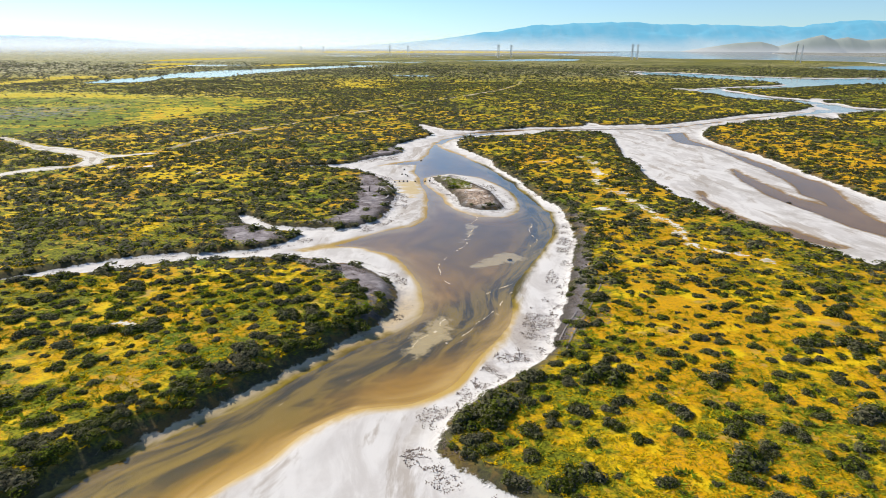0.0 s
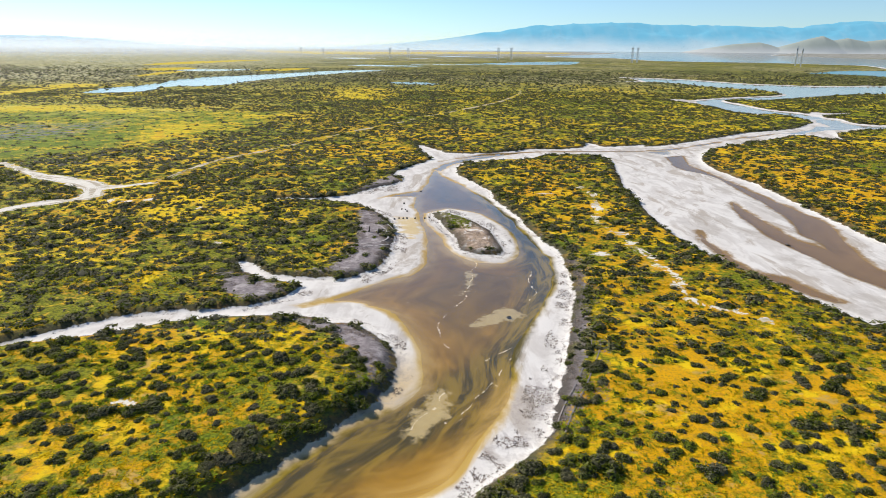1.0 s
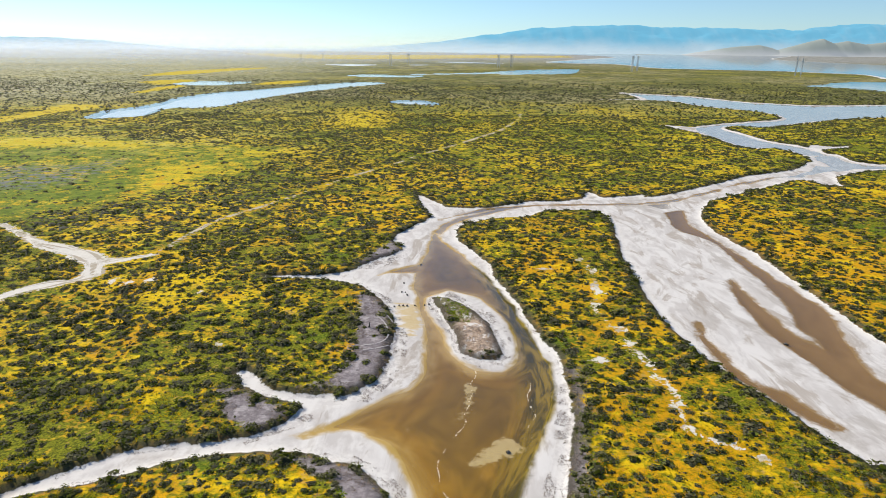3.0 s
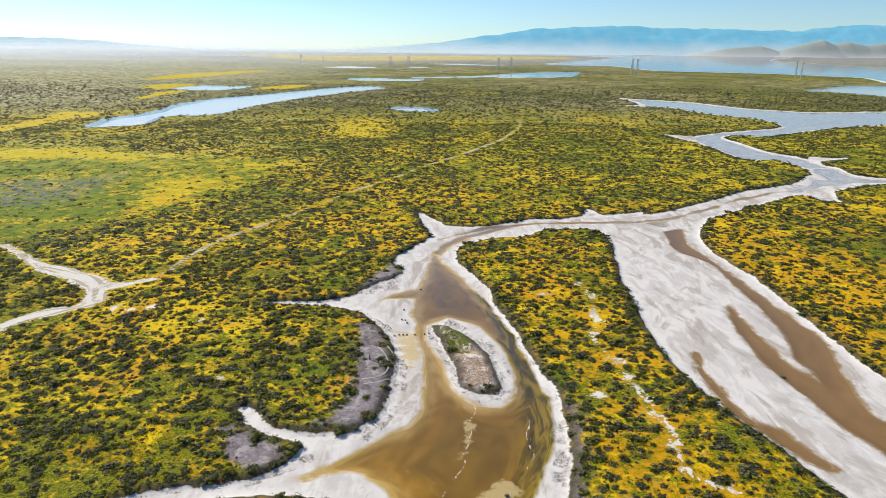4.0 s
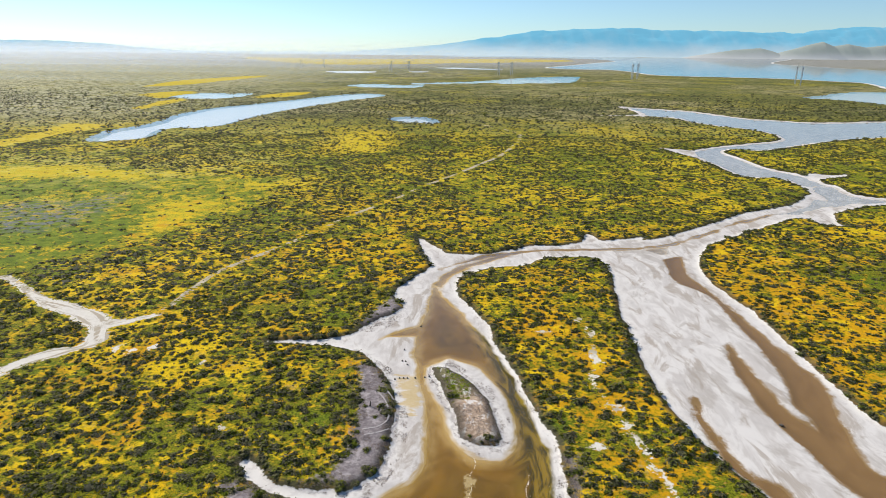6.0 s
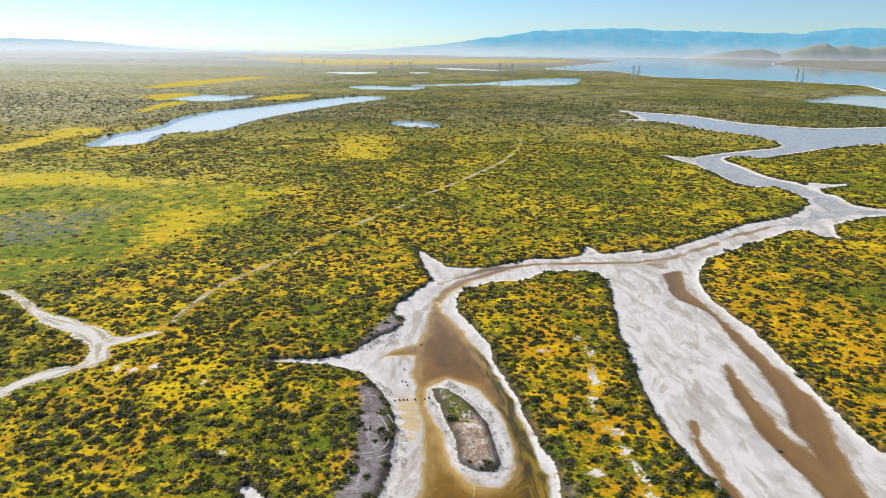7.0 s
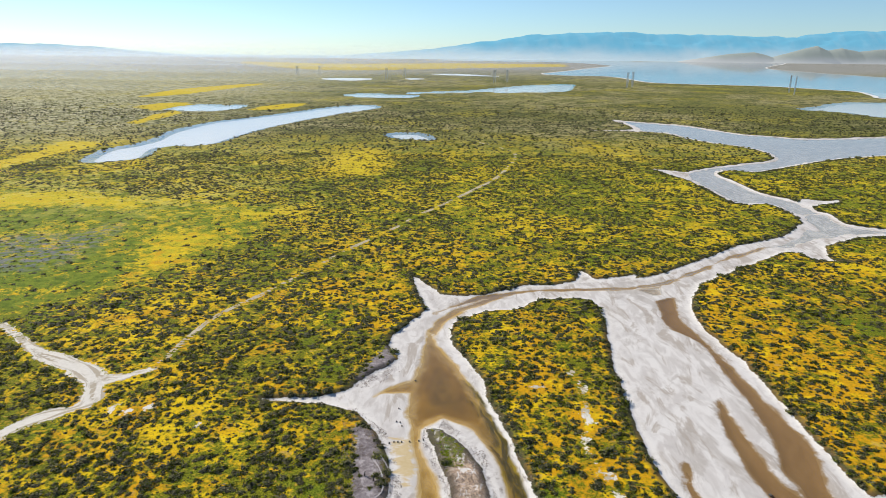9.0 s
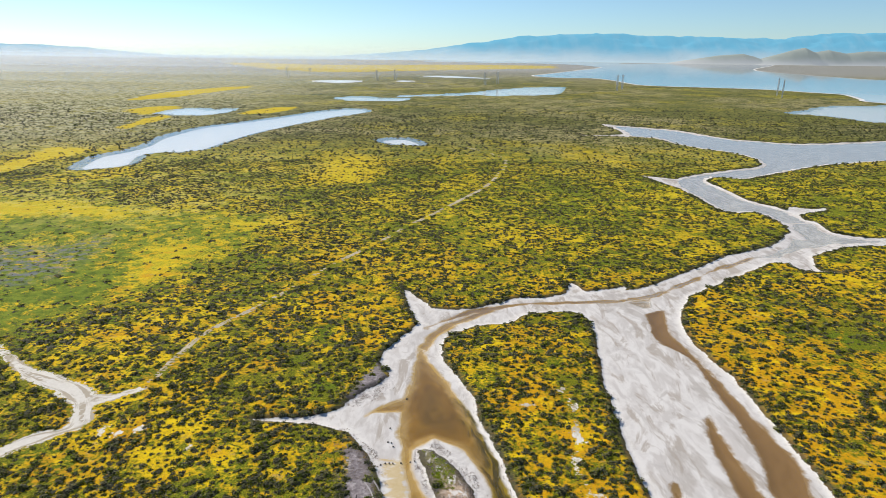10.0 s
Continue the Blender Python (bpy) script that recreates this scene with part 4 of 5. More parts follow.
# ---------------------------------------------------------------- upright sheets that stand in for haze over the far plain
def haze_material():
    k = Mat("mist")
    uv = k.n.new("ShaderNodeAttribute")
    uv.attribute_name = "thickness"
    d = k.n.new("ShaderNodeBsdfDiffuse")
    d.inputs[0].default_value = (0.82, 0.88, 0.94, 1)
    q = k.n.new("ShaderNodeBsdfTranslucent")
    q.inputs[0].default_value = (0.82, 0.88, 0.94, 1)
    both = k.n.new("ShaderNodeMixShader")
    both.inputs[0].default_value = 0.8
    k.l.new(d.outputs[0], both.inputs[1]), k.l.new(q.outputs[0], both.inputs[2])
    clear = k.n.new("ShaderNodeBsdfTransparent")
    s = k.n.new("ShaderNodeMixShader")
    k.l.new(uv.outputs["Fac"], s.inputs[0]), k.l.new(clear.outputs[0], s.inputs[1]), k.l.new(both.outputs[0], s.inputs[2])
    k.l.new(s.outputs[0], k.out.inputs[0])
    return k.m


def haze_sheet(y, x0, x1, tall, most, material):
    """One upright sheet added for haze: densest low down and towards the sun's side, fading out upwards and at both
    ends.
    """
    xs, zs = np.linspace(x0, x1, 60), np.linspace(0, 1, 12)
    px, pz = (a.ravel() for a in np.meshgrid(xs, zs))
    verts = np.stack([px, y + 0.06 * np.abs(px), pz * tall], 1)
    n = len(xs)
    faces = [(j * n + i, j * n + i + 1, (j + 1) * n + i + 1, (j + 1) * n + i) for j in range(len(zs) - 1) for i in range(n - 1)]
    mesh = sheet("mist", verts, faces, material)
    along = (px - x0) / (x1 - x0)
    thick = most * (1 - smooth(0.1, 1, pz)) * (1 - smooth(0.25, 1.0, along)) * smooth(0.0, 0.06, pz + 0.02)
    mesh.attributes.new("thickness", "FLOAT", "POINT").data.foreach_set("value", np.asarray(thick, np.float32))
    ob = new("backdrop_haze", mesh)
    ob.visible_shadow = False
    return tagged(ob, "thin white sheet standing in for haze over the far plain", "mist", kind="structure")


HAZE = haze_material()
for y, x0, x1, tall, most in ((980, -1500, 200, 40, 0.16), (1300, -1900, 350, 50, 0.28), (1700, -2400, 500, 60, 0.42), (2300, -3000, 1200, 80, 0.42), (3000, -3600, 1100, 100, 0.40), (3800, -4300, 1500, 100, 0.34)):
    haze_sheet(y, x0, x1, tall, most, HAZE)


# ---------------------------------------------------------------- things on the plain
def part(name, bm, material, parent, label=""):
    mesh = bpy.data.meshes.new(name)
    bm.to_mesh(mesh)
    bm.free()
    mesh.materials.append(material)
    ob = new(name, mesh)
    ob.parent = parent
    return tagged(ob, label)


def bar(bm, a, b, thick, thin=None):
    """A square bar from a to b, tapering from one thickness to another."""
    a, b = Vector(a), Vector(b)
    w = (b - a).normalized()
    u = w.orthogonal().normalized()
    v = w.cross(u)
    thin = thin or thick
    rows = [[bm.verts.new(c + (u * p + v * q) * s / 2) for p, q in ((-1, -1), (1, -1), (1, 1), (-1, 1))] for c, s in ((a, thick), (b, thin))]
    for i in range(4):
        bm.faces.new((rows[0][i], rows[0][(i + 1) % 4], rows[1][(i + 1) % 4], rows[1][i]))
    bm.faces.new(rows[0][::-1]), bm.faces.new(rows[1])


def grounds(places):
    """The ground's height at each of many places."""
    px, py = (np.array([float(q[i]) for q in places]) for i in (0, 1))
    b, w, *_ = survey(px, py)
    return [float(v) for v in level(px, py, b, w)]


def lattice_tower():
    """A portal tower, 30 m high: two slim lattice masts and, across their heads, a latticed beam that carries three insulator strings."""
    tower = new("transmission_tower")
    tagged(tower, "tall grey steel portal tower with two lattice masts", "pylon", "towers of the power lines")
    for s in (-1, 1):
        bm = bmesh.new()
        half = lambda z: 0.35 + 0.55 * min(z / 12.0, 1.0) * (1.0 if z < 12 else max(0.35, 1.0 - (z - 12) / 26.0))
        foot = lambda z, p, q: Vector((s * (4.6 - 1.4 * z / 27.0) + p * half(z), q * half(z), z))
        corners = ((-1, -1), (1, -1), (1, 1), (-1, 1))
        levels = [-0.6, 3.0, 6.5, 10.0, 13.5, 17.0, 20.5, 24.0, 27.4]
        for a, b in zip(levels, levels[1:]):
            for n, (p, q) in enumerate(corners):
                r = corners[(n + 1) % 4]
                bar(bm, foot(a, p, q), foot(b, p, q), 0.2)
                bar(bm, foot(a, p, q), foot(b, *r), 0.09)
                bar(bm, foot(b, p, q), foot(b, *r), 0.08)
        part("mast", bm, STEEL, tower)
        bm = bmesh.new()
        bar(bm, (s * 3.2, 0, 27.2), (s * 3.4, 0, 30.4), 0.2, 0.12)
        part("earth_wire_peak", bm, STEEL, tower)
    bm = bmesh.new()
    bar(bm, (-3.9, 0, 14.5), (3.3, 0, 26.6), 0.12)
    bar(bm, (3.9, 0, 14.5), (-3.3, 0, 26.6), 0.12)
    part("cross_brace", bm, STEEL, tower)
    bm = bmesh.new()
    for y in (-0.55, 0.55):
        for z in (26.6, 27.8):
            bar(bm, (-8.6, y * 0.5, z), (8.6, y * 0.5, z), 0.16)
        for n in range(-8, 8):
            up = n % 2
            bar(bm, (n * 1.05, y * 0.5, 26.6 + 1.2 * up), ((n + 1) * 1.05, y * 0.5, 27.8 - 1.2 * up), 0.08)
    beam = part("crossarm", bm, STEEL, tower)
    for x in (-8.2, 0.0, 8.2):
        bm = bmesh.new()
        bmesh.ops.create_cone(bm, segments=8, radius1=0.16, radius2=0.16, depth=2.6, cap_ends=True, matrix=Matrix.Translation((x, 0, 25.3)))
        part("insulator", bm, STONE, beam, "dark hanging insulator string")
    return tower


first_tower = lattice_tower()
across = math.degrees(math.atan2(246, 146))
spots = [(592 - 243 * i + (13 + 9 * i) * k, 1105 + 146 * i + 42 * k) for i in range(5) for k in (0, 1)]
for n, ((tx, ty), tz) in enumerate(zip(spots, grounds(spots))):
    m = pose(tx, ty, tz, 0, 0, across) @ Matrix.Scale(1.04 - 0.08 * (n // 2), 4)
    if n == 0:
        first_tower.matrix_world = m
    else:
        copy_thing(first_tower, m)


def stake(height, radius, lean, seed):
    """A short weathered post with a worn, uneven top."""
    r = random.Random(seed)
    bm = bmesh.new()
    rings = []
    for z, s in ((-0.4, 1.0), (0.3 * height, 1.05), (0.8 * height, 0.92), (height, 0.72)):
        rings.append([bm.verts.new((math.cos(a) * radius * s * r.uniform(0.85, 1.15) + lean * z, math.sin(a) * radius * s * r.uniform(0.85, 1.15), z + (r.uniform(-0.06, 0.06) if z == height else 0))) for a in (i * math.pi / 4 for i in range(8))])
    for a, b in zip(rings, rings[1:]):
        for i in range(8):
            bm.faces.new((a[i], a[(i + 1) % 8], b[(i + 1) % 8], b[i]))
    bm.faces.new(rings[-1])
    mesh = bpy.data.meshes.new("stake")
    bm.to_mesh(mesh)
    bm.free()
    mesh.materials.append(WOOD)
    return mesh


for i, ((px, py), pz) in enumerate(zip(STAKES, grounds(STAKES))):
    ob = new("stake", stake(0.24, 0.14, 0.08 * (i % 3 - 1), i))
    ob.location = (px, py, pz)
    tagged(ob, "short dark worn stake standing in shallow water", "stake", "stakes across the channel")
for i, ((px, py), pz) in enumerate(zip(POSTS, grounds(POSTS))):
    ob = new("post", stake(0.9, 0.10, 0.16, 40 + i))
    ob.location = (px, py, pz)
    tagged(ob, "leaning weathered wooden post on grey silt", "post", "old posts on the silt")


def boulder(seed, size):
    bm = bmesh.new()
    bmesh.ops.create_icosphere(bm, subdivisions=2, radius=size)
    for v in bm.verts:
        v.co *= 0.8 + 0.5 * noise.noise(v.co * 2.1 / size + Vector((seed * 7.7, 0, 0)))
        v.co.z *= 0.62
    mesh = bpy.data.meshes.new("rock")
    bm.to_mesh(mesh)
    bm.free()
    mesh.materials.append(STONE)
    return mesh


for i, ((px, py), s, pz) in enumerate(zip(ROCKS, (0.42, 0.34, 0.3), grounds(ROCKS))):
    ob = new("rock", boulder(i + 1, s))
    ob.location = (px, py, pz + s * 0.25)
    tagged(ob, "single dark rock lying on pale mud", "rock")


# ---------------------------------------------------------------- foam drifting on the pond
def foam(line, seed):
    """A thin broken thread of foam, a few fingers to a hand wide."""
    r = random.Random(seed)
    at = flowing(line, 26)
    verts, faces = [], []
    for i, p in enumerate(at):
        way = (at[min(i + 1, len(at) - 1)] - at[max(i - 1, 0)]).normalized()
        side = Vector((-way.y, way.x))
        drift = 0.5 * noise.noise(Vector((p.x * 0.4, p.y * 0.4, seed))) + 0.1 * noise.noise(Vector((p.x * 1.3, p.y * 1.3, seed)))
        wide = 0.02 + 0.13 * max(0.0, 0.3 + noise.noise(Vector((p.x * 0.8, p.y * 0.8, seed + 9.0)))) * r.uniform(0.5, 1.3)
        for s in (-1, 1):
            q = p + side * (drift + s * wide)
            verts.append((q.x, q.y, WATER + 0.015))
    for i in range(len(at) - 1):
        if r.random() < 0.66 and noise.noise(at[i].to_3d() * 0.9) > -0.12:
            faces.append((2 * i, 2 * i + 1, 2 * i + 3, 2 * i + 2))
    ob = new("foam_streak", sheet("foam_streak", verts, faces, FOAM))
    ob.visible_shadow = False
    return tagged(ob, "thin pale foam line drifting on brown water", "foam", kind="stuff")


for i, line in enumerate((FOAM_A, FOAM_B, FOAM_C, FOAM_F, FOAM_G)):
    foam(line, i)


# ---------------------------------------------------------------- the worn trail across the flowers
def trail_ribbon():
    line = flowing(TRAIL, 36)
    faces = []
    r = random.Random(5)
    wides = lumps(np.array([p.x for p in line]), np.array([p.y for p in line]), 3.0, 77)
    gaps = lumps(np.array([p.x for p in line]), np.array([p.y for p in line]), 6.0, 78)
    spots = []
    for i, p in enumerate(line):
        way = (line[min(i + 1, len(line) - 1)] - line[max(i - 1, 0)]).normalized()
        side = Vector((-way.y, way.x))
        wide = (0.32 + 0.0013 * p.y) * (0.35 + 0.9 * float(wides[i]))
        for rut in (-1, 1):
            middle = rut * (0.26 + 0.0008 * p.y) + r.uniform(-0.1, 0.1)
            for s in (-1, 1):
                q = p + side * (middle + s * wide * r.uniform(0.6, 1.3))
                spots.append((q.x, q.y))
    verts = [(x, y, z + 0.06) for (x, y), z in zip(spots, grounds(spots))]
    for i in range(len(line) - 1):
        for rut in (0, 1):
            if gaps[i] + 0.12 * r.uniform(-1, 1) + 0.06 * rut < 0.55:
                continue
            a = 4 * i + 2 * rut
            faces.append((a, a + 1, a + 5, a + 4))
    tagged(new("trail", sheet("trail", verts, faces, TRAIL_EARTH)), "pale worn dirt trail across the flower fields", "trail", kind="structure")


trail_ribbon()


def wheel_rut(line, wide, apart, material, label):
    """Two narrow worn lines left by wheels, broken here and there."""
    at = flowing(line, 14)
    r = random.Random(len(line))
    spots, faces = [], []
    for i, p in enumerate(at):
        way = (at[min(i + 1, len(at) - 1)] - at[max(i - 1, 0)]).normalized()
        side = Vector((-way.y, way.x))
        for rut in (-1, 1):
            for s in (-1, 1):
                q = p + side * (rut * apart / 2 + s * wide * r.uniform(0.35, 0.6))
                spots.append((q.x, q.y))
    for i in range(len(at) - 1):
        for rut in (0, 1):
            if r.random() < 0.95:
                a = 4 * i + 2 * rut
                faces.append((a, a + 1, a + 5, a + 4))
    verts = [(x, y, z + 0.05) for (x, y), z in zip(spots, grounds(spots))]
    tagged(new("wheel_rut", sheet("wheel_rut", verts, faces, material)), label, "track", kind="structure")


wheel_rut(ARC, 0.26, 1.5, SILT_RUT, "pale curved wheel ruts on grey silt")
wheel_rut(RUT, 0.12, 0.9, DARK_RUT, "thin dark rut along the silty shore")


# ---------------------------------------------------------------- shrubs
def bush(rng, tufts, rings, sides, tuft_size):
    """One mound of saltbush, about a metre in radius: several twiggy domes, coloured dark for the shade inside, and,
    outside them, leaf tufts. Returns vertices, triangles and which are twigs.
    """
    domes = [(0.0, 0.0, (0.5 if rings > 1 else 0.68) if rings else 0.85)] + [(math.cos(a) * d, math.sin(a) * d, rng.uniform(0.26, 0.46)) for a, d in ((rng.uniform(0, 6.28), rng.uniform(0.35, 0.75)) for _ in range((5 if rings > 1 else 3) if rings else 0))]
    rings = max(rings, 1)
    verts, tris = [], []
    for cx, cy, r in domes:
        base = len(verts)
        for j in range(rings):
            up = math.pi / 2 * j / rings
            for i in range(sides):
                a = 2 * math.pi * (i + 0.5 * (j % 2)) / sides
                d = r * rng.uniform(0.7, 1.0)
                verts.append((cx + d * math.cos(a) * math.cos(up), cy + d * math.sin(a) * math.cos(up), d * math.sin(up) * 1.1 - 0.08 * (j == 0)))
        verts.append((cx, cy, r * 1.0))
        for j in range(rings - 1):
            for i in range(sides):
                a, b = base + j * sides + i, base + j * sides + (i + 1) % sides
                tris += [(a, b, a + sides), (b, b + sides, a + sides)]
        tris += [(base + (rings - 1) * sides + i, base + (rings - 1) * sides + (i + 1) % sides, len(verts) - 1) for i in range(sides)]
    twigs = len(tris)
    weight = [r * r for *_, r in domes]
    for _ in range(tufts):
        cx, cy, r = rng.choices(domes, weight)[0]
        a, up = rng.uniform(0, 2 * math.pi), math.asin(rng.uniform(0.0, 1.0))
        out = Vector((math.cos(a) * math.cos(up), math.sin(a) * math.cos(up), math.sin(up)))
        c = Vector((cx, cy, 0.02)) + out * r * rng.uniform(0.86, 1.2)
        n = (out + Vector((rng.uniform(-1, 1), rng.uniform(-1, 1), rng.uniform(-0.2, 1))) * 0.65).normalized()
        u = n.orthogonal().normalized()
        u.rotate(Matrix.Rotation(rng.uniform(0, 6.3), 3, n))
        v = n.cross(u)
        s = tuft_size * rng.uniform(0.55, 1.45)
        k = len(verts)
        verts += [tuple(c - u * s * 0.5 - v * s * 0.3), tuple(c + u * s * 0.5 - v * s * 0.3), tuple(c + v * s * 0.8 + n * s * 0.25)]
        tris.append((k, k + 1, k + 2))
    return np.array(verts, np.float32), np.array(tris, np.int32), np.arange(len(tris)) < twigs


def thicket(x0, x1, y0, y1, cell, fan, seed):
    """Places for shrubs over a stretch of the plan: x, y, ground, radius."""
    rng = np.random.default_rng(seed)
    ax, ay = (a.ravel() for a in np.meshgrid(np.arange(x0, x1, cell), np.arange(y0, y1, cell)))
    ax, ay = ax + rng.uniform(-0.48, 0.48, ax.shape) * cell, ay + rng.uniform(-0.48, 0.48, ay.shape) * cell
    keep = np.abs(ax) < fan * ay + (30 if fan else 70)
    ax, ay = ax[keep], ay[keep]
    b, w, s, bl, tr, me, *_ = survey(ax, ay)
    clump = 0.6 * lumps(ax, ay, 10.0, 21) + 0.4 * lumps(ax, ay, 4.0, 24, 2)
    p = 0.50 + 0.48 * smooth(0.38, 0.56, clump)
    p = p * np.where(ax < 4, 1.0, 0.62 + 0.36 * lumps(ax, ay, 40.0, 6))
    p = p * np.where(ay < 60, np.where(ax < 4, 1.2, 1.14), 1.0)
    p = np.where(b < 2.6, np.maximum(p, 0.92), p)
    p = p * (1 - 0.75 * me) * (1 - 0.85 * bl)
    p = p * (0.05 + 0.95 * smooth(-1.6, 0.8, s))
    p = np.where((ay < 54) & (ax < -3) & (b < 3.8), 0.97, p)
    p = p * smooth(930, 600, ay) * (1 - 0.12 * smooth(130, 220, ay))
    p = p * (1 - 0.45 * smooth(-60, -160, ax) * smooth(230, 300, ay) * smooth(0.65, 0.4, lumps(ax, ay, 50.0, 27)))
    p = p * (nearest(ax, ay, POOLS, 20.0) > 3.0)
    p = np.where((b < 0.35) | (tr < 0.7) | (line_distance(ax, ay, TRAIL) < 1.2), 0, p)
    keep = rng.uniform(0, 1, ax.shape) < p
    ax, ay, b, w, me = ax[keep], ay[keep], b[keep], w[keep], me[keep]
    size = np.exp(rng.normal(-0.34, 0.40, ax.shape)) * np.where(b < 3.2, 1.1, 1.0) * (1 - 0.3 * me) * np.where(ay < 60, 0.8, 1.0)
    return ax, ay, level(ax, ay, b, w), np.clip(size, 0.26, 1.7), rng


def planted(name, label, places, kinds, flat=1.0):
    """Many shrubs as one mesh."""
    ax, ay, az, size, rng = places
    verts, tris, wood, count = [], [], [], 0
    pick = rng.integers(0, len(kinds), len(ax))
    for k, (v, f, twig) in enumerate(kinds):
        here = np.nonzero(pick == k)[0]
        if not len(here):
            continue
        turn, r = rng.uniform(0, 6.283, len(here)), size[here]
        c, s = np.cos(turn)[:, None], np.sin(turn)[:, None]
        tall = rng.uniform(0.7, 1.05, len(here)) * flat
        vx = (c * v[None, :, 0] - s * v[None, :, 1]) * r[:, None] + ax[here][:, None]
        vy = (s * v[None, :, 0] + c * v[None, :, 1]) * r[:, None] + ay[here][:, None]
        vz = v[None, :, 2] * (r * tall)[:, None] + az[here][:, None]
        verts.append(np.stack([vx, vy, vz], 2).reshape(-1, 3))
        tris.append((f[None] + (np.arange(len(here)) * len(v))[:, None, None] + count).reshape(-1, 3))
        wood.append(np.tile(twig, len(here)))
        count += len(here) * len(v)
    ob = new(name, sheet(name, np.concatenate(verts), np.concatenate(tris), LEAVES, SHADED_TWIGS, np.concatenate(wood)))
    return tagged(ob, label, "shrubs", kind="stuff")


dice = random.Random(7)
NEAR = [bush(dice, 620, 2, 7, 0.115) for _ in range(6)]
MID = [bush(dice, 60, 1, 6, 0.25) for _ in range(6)]
FAR = [bush(dice, 12, 1, 5, 0.42) for _ in range(5)]
SPECK = [bush(dice, 2, 0, 4, 0.8) for _ in range(4)]

places = thicket(-60, 75, 16, 58, 1.46, 0.8, 101)
reach = np.hypot(places[0], places[1] - 8)
order = np.argsort(reach)
first, rest = order[:300], order[300:]


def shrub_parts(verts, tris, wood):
    """The leaf tufts of a shrub and the shade-dark twiggy domes under them, as two meshes."""
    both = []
    for name, chosen, material in (("foliage", ~wood, LEAVES), ("shaded_twig_mound", wood, SHADED_TWIGS)):
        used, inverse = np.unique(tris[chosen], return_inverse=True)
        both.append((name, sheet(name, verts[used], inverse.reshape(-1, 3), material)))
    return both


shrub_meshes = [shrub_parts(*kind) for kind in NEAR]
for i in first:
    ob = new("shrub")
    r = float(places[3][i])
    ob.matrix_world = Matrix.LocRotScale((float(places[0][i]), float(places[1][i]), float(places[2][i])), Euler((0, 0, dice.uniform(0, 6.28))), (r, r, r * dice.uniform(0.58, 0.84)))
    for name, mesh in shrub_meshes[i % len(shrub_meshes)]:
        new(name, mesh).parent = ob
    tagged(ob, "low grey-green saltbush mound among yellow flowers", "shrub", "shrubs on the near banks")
planted("near_shrubs", "dark grey-green saltbush mounds among yellow flowers", tuple(a[rest] for a in places[:4]) + (places[4],), NEAR, 0.76)
brink = np.random.default_rng(106)
bx, by = brink.uniform(-34, -3, 7200), brink.uniform(14, 46, 7200)
bb, bw, *_ = survey(bx, by)
keep = (bb > 1.1) & (bb < 3.4) & (bx < -11 + 0.45 * (by - 30) + 4) & (brink.uniform(0, 1, bx.shape) < 0.36)
bx, by, bb, bw = bx[keep], by[keep], bb[keep], bw[keep]
planted("bank_shrubs", "dark green saltbush crowding the shaded bank", (bx, by, level(bx, by, bb, bw), brink.uniform(0.28, 0.66, bx.shape), brink), NEAR, 0.75)
planted("middle_shrubs", "dark green saltbush mounds dotting the flower fields", thicket(-130, 150, 58, 150, 1.36, 0.8, 102), MID, 0.57)
planted("rear_shrubs", "grey-green saltbush mounds on the banks under the flight", thicket(-62, 62, -34, 16, 1.7, 0.0, 105), MID)
beyond = thicket(-380, 380, 150, 430, 1.48, 0.80, 103)
planted("far_shrubs", "dark saltbush dotting the distant flower fields", beyond[:3] + (beyond[3] * 1.2, beyond[4]), FAR, 0.48)
distant = thicket(-900, 900, 430, 900, 3.3, 0.80, 104)
planted("distant_shrubs", "tiny dark shrubs scattered over the far plain", distant[:3] + (distant[3] * 1.6, distant[4]), SPECK, 0.55)


# ---------------------------------------------------------------- small growth: flower clumps and dry weeds
def sprig(rng, leaves, size):
    verts, tris = [], []
    for i in range(leaves):
        a, lean = rng.uniform(0, 6.28), rng.uniform(0.5, 1.2)
        c, s = math.cos(a), math.sin(a)
        h = size * rng.uniform(0.2, 0.5)
        bx, by = c * size * rng.uniform(0, 0.5), s * size * rng.uniform(0, 0.5)
        k = len(verts)
        verts += [(bx - s * size * 0.3, by + c * size * 0.3, -0.02), (bx + s * size * 0.3, by - c * size * 0.3, -0.02), (bx + c * lean * size, by + s * lean * size, h)]
        tris.append((k, k + 1, k + 2))
    return np.array(verts, np.float32), np.array(tris, np.int32), np.zeros(leaves, bool)


def strewn(name, label, category, places, kinds, material):
    ob = planted(name, label, places, kinds)
    ob.data.materials[0] = material
    return tagged(ob, label, category, kind="stuff")


SPRIGS = [sprig(dice, 6, 1.0) for _ in range(6)]
STRAWS = [sprig(dice, 3, 1.0) for _ in range(6)]
rng = np.random.default_rng(300)
TUFTS = [bush(dice, 3, 0, 5, 0.7) for _ in range(5)]
fx, fy = rng.uniform(-125, 140, 15000), rng.uniform(58, 165, 15000)
b, w, s, bl, tr, me, *_ = survey(fx, fy)
keep = (b > 0.8) & (tr > 0.3) & (s > -0.5) & (np.abs(fx) < 0.78 * fy + 14) & (rng.uniform(0, 1, fx.shape) < 0.75 * (1 - 0.6 * me))
fx, fy, b, w = fx[keep], fy[keep], b[keep], w[keep]
planted("low_saltbush", "small young saltbush tufts scattered between the larger mounds", (fx, fy, level(fx, fy, b, w), rng.uniform(0.13, 0.34, fx.shape), rng), TUFTS, 0.8)
rng = np.random.default_rng(301)
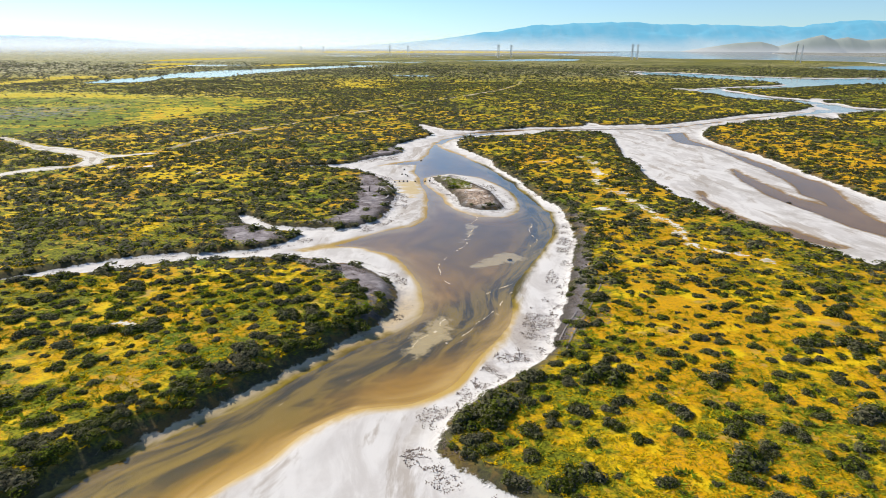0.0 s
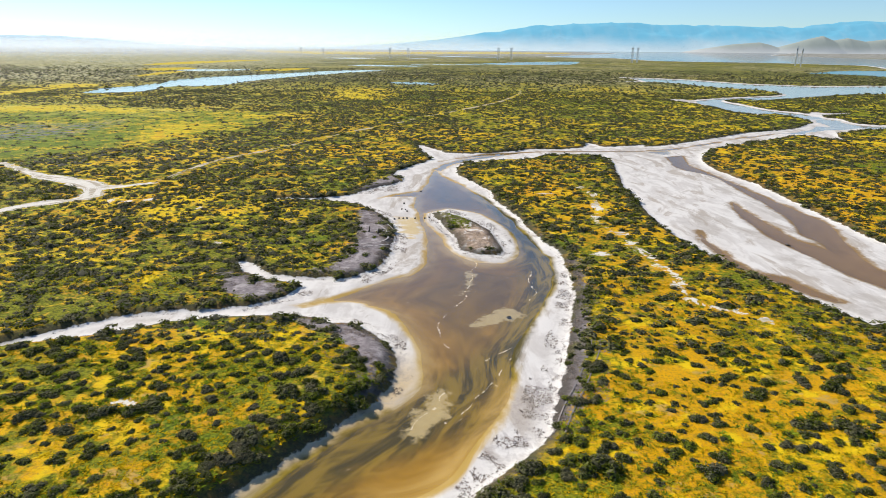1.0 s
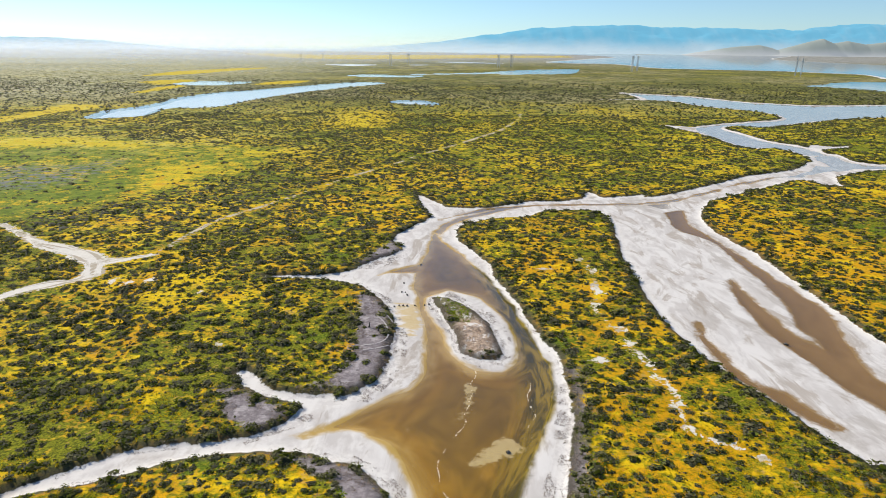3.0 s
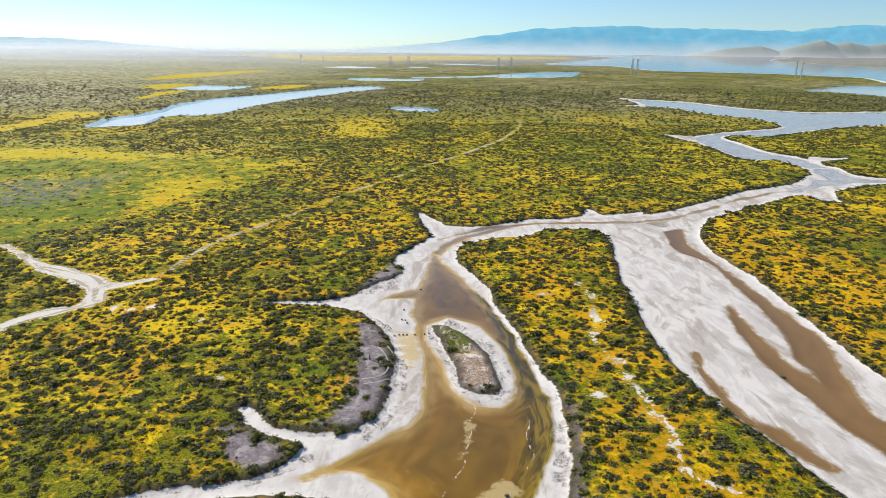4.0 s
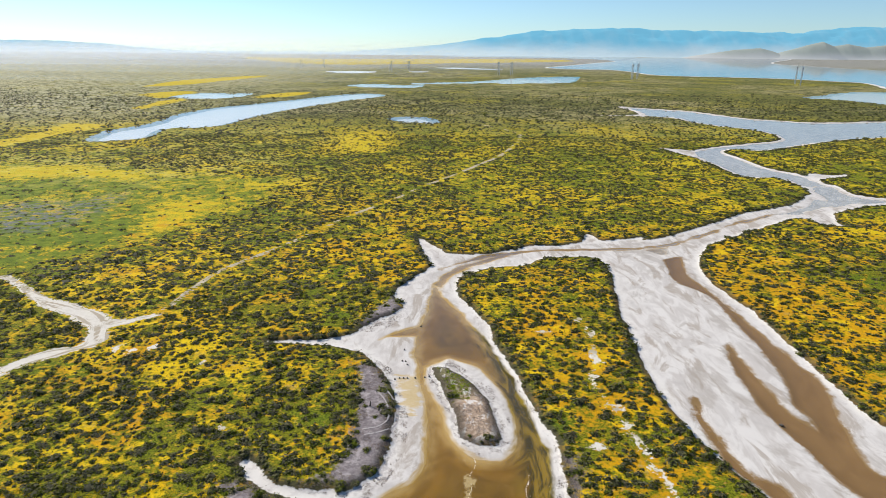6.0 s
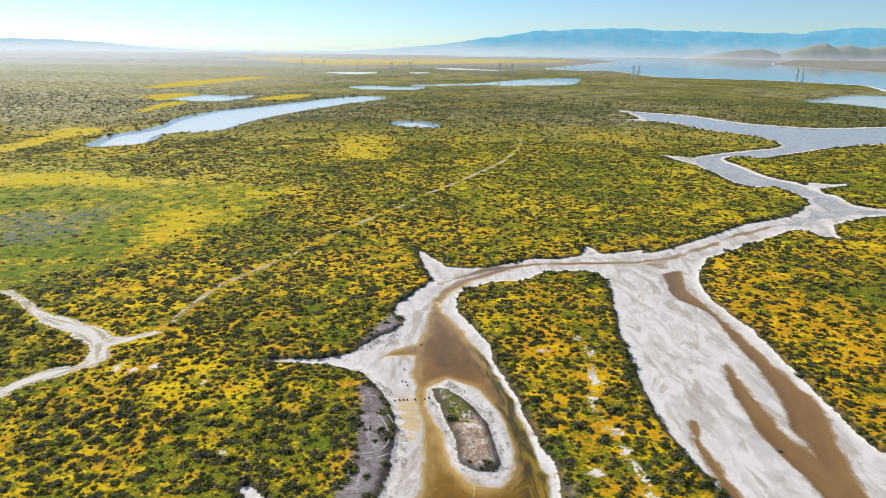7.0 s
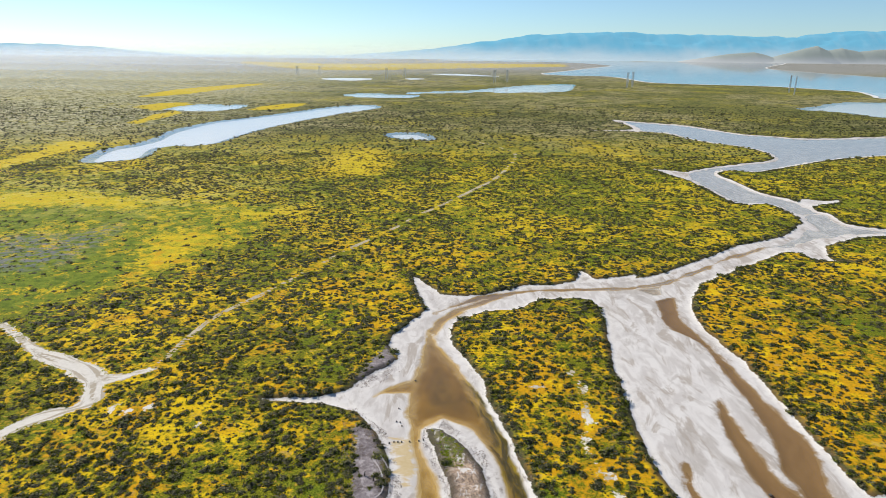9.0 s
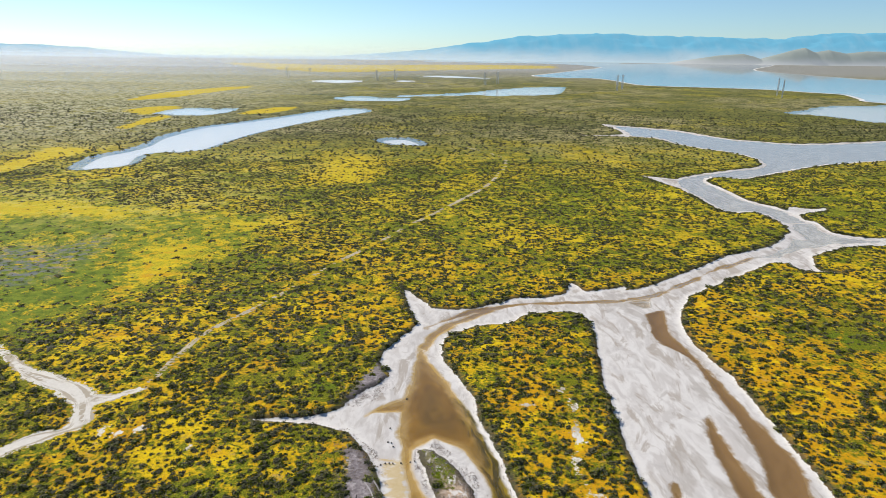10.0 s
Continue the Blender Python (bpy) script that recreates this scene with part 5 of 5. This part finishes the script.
fx, fy = rng.uniform(-75, 85, 60000), 17 + 60 * rng.uniform(0, 1, 60000) ** 1.4
b, w, s, bl, tr, me, *_ = survey(fx, fy)
keep = (b > 0.9) & (tr > 0.3) & (s > 0.6) & (np.abs(fx) < 0.78 * fy + 12) & (lumps(fx, fy, 6.0, 91) > 0.40)
fx, fy, b, w = fx[keep], fy[keep], b[keep], w[keep]
strewn("wildflowers", "low clumps of yellow goldfield flowers and green herbs", "flowers", (fx, fy, level(fx, fy, b, w), rng.uniform(0.10, 0.26, fx.shape), rng), SPRIGS, BLOOM)
fx = places[0][:, None] + rng.normal(0, 0.85, (len(places[0]), 9)) * places[3][:, None]
fy = places[1][:, None] + rng.normal(0, 0.85, (len(places[0]), 9)) * places[3][:, None]
fx, fy = np.concatenate([fx.ravel(), rng.uniform(-3, 4, 420)]), np.concatenate([fy.ravel(), rng.uniform(100, 112, 420)])
b, w, *_ = survey(fx, fy)
keep = (b > 0.7) & (lumps(fx, fy, 5.0, 93) > 0.42)
fx, fy, b, w = fx[keep], fy[keep], b[keep], w[keep]
strewn("green_herbs", "bright green herbs growing round the saltbush", "herbs", (fx, fy, level(fx, fy, b, w), rng.uniform(0.16, 0.38, fx.shape), rng), SPRIGS, HERBS)
fx, fy = rng.uniform(-45, 25, 320000), rng.uniform(26, 135, 320000)
b, w, s, bl, tr, me, *_ = survey(fx, fy)
thick = lumps(fx, fy, 1.5, 95, 2)
keep = (((s < 0.8) & (s > -1.6) & (thick > 0.44)) | ((np.abs(b) < 0.7) & (thick > 0.62)) | ((s < 2.4) & (s > 0.4) & (thick > 0.56)) | ((s < -1.2) & (thick > 0.66)) | ((np.abs(fx - 3) < 8) & (fy > 86) & (fy < 113) & (s < 0.4) & (thick > 0.47)) | ((fx > 0) & (s < 2.6) & (s > -2.0) & (fy < 100) & (lumps(fx, fy, 5.0, 96) > 0.5) & (thick > 0.48)) | ((fx > -4) & (fy < 47) & (np.abs(b + 0.6) < 1.5) & (thick > 0.52))) & (w > 0.3) & (rng.uniform(0, 1, fx.shape) < 0.9)
fx, fy, b, w = fx[keep], fy[keep], b[keep], w[keep]
strewn("dry_weeds", "brittle dark dry weeds along the salt shore", "weeds", (fx, fy, level(fx, fy, b, w), rng.uniform(0.06, 0.17, fx.shape), rng), STRAWS, WEEDS)
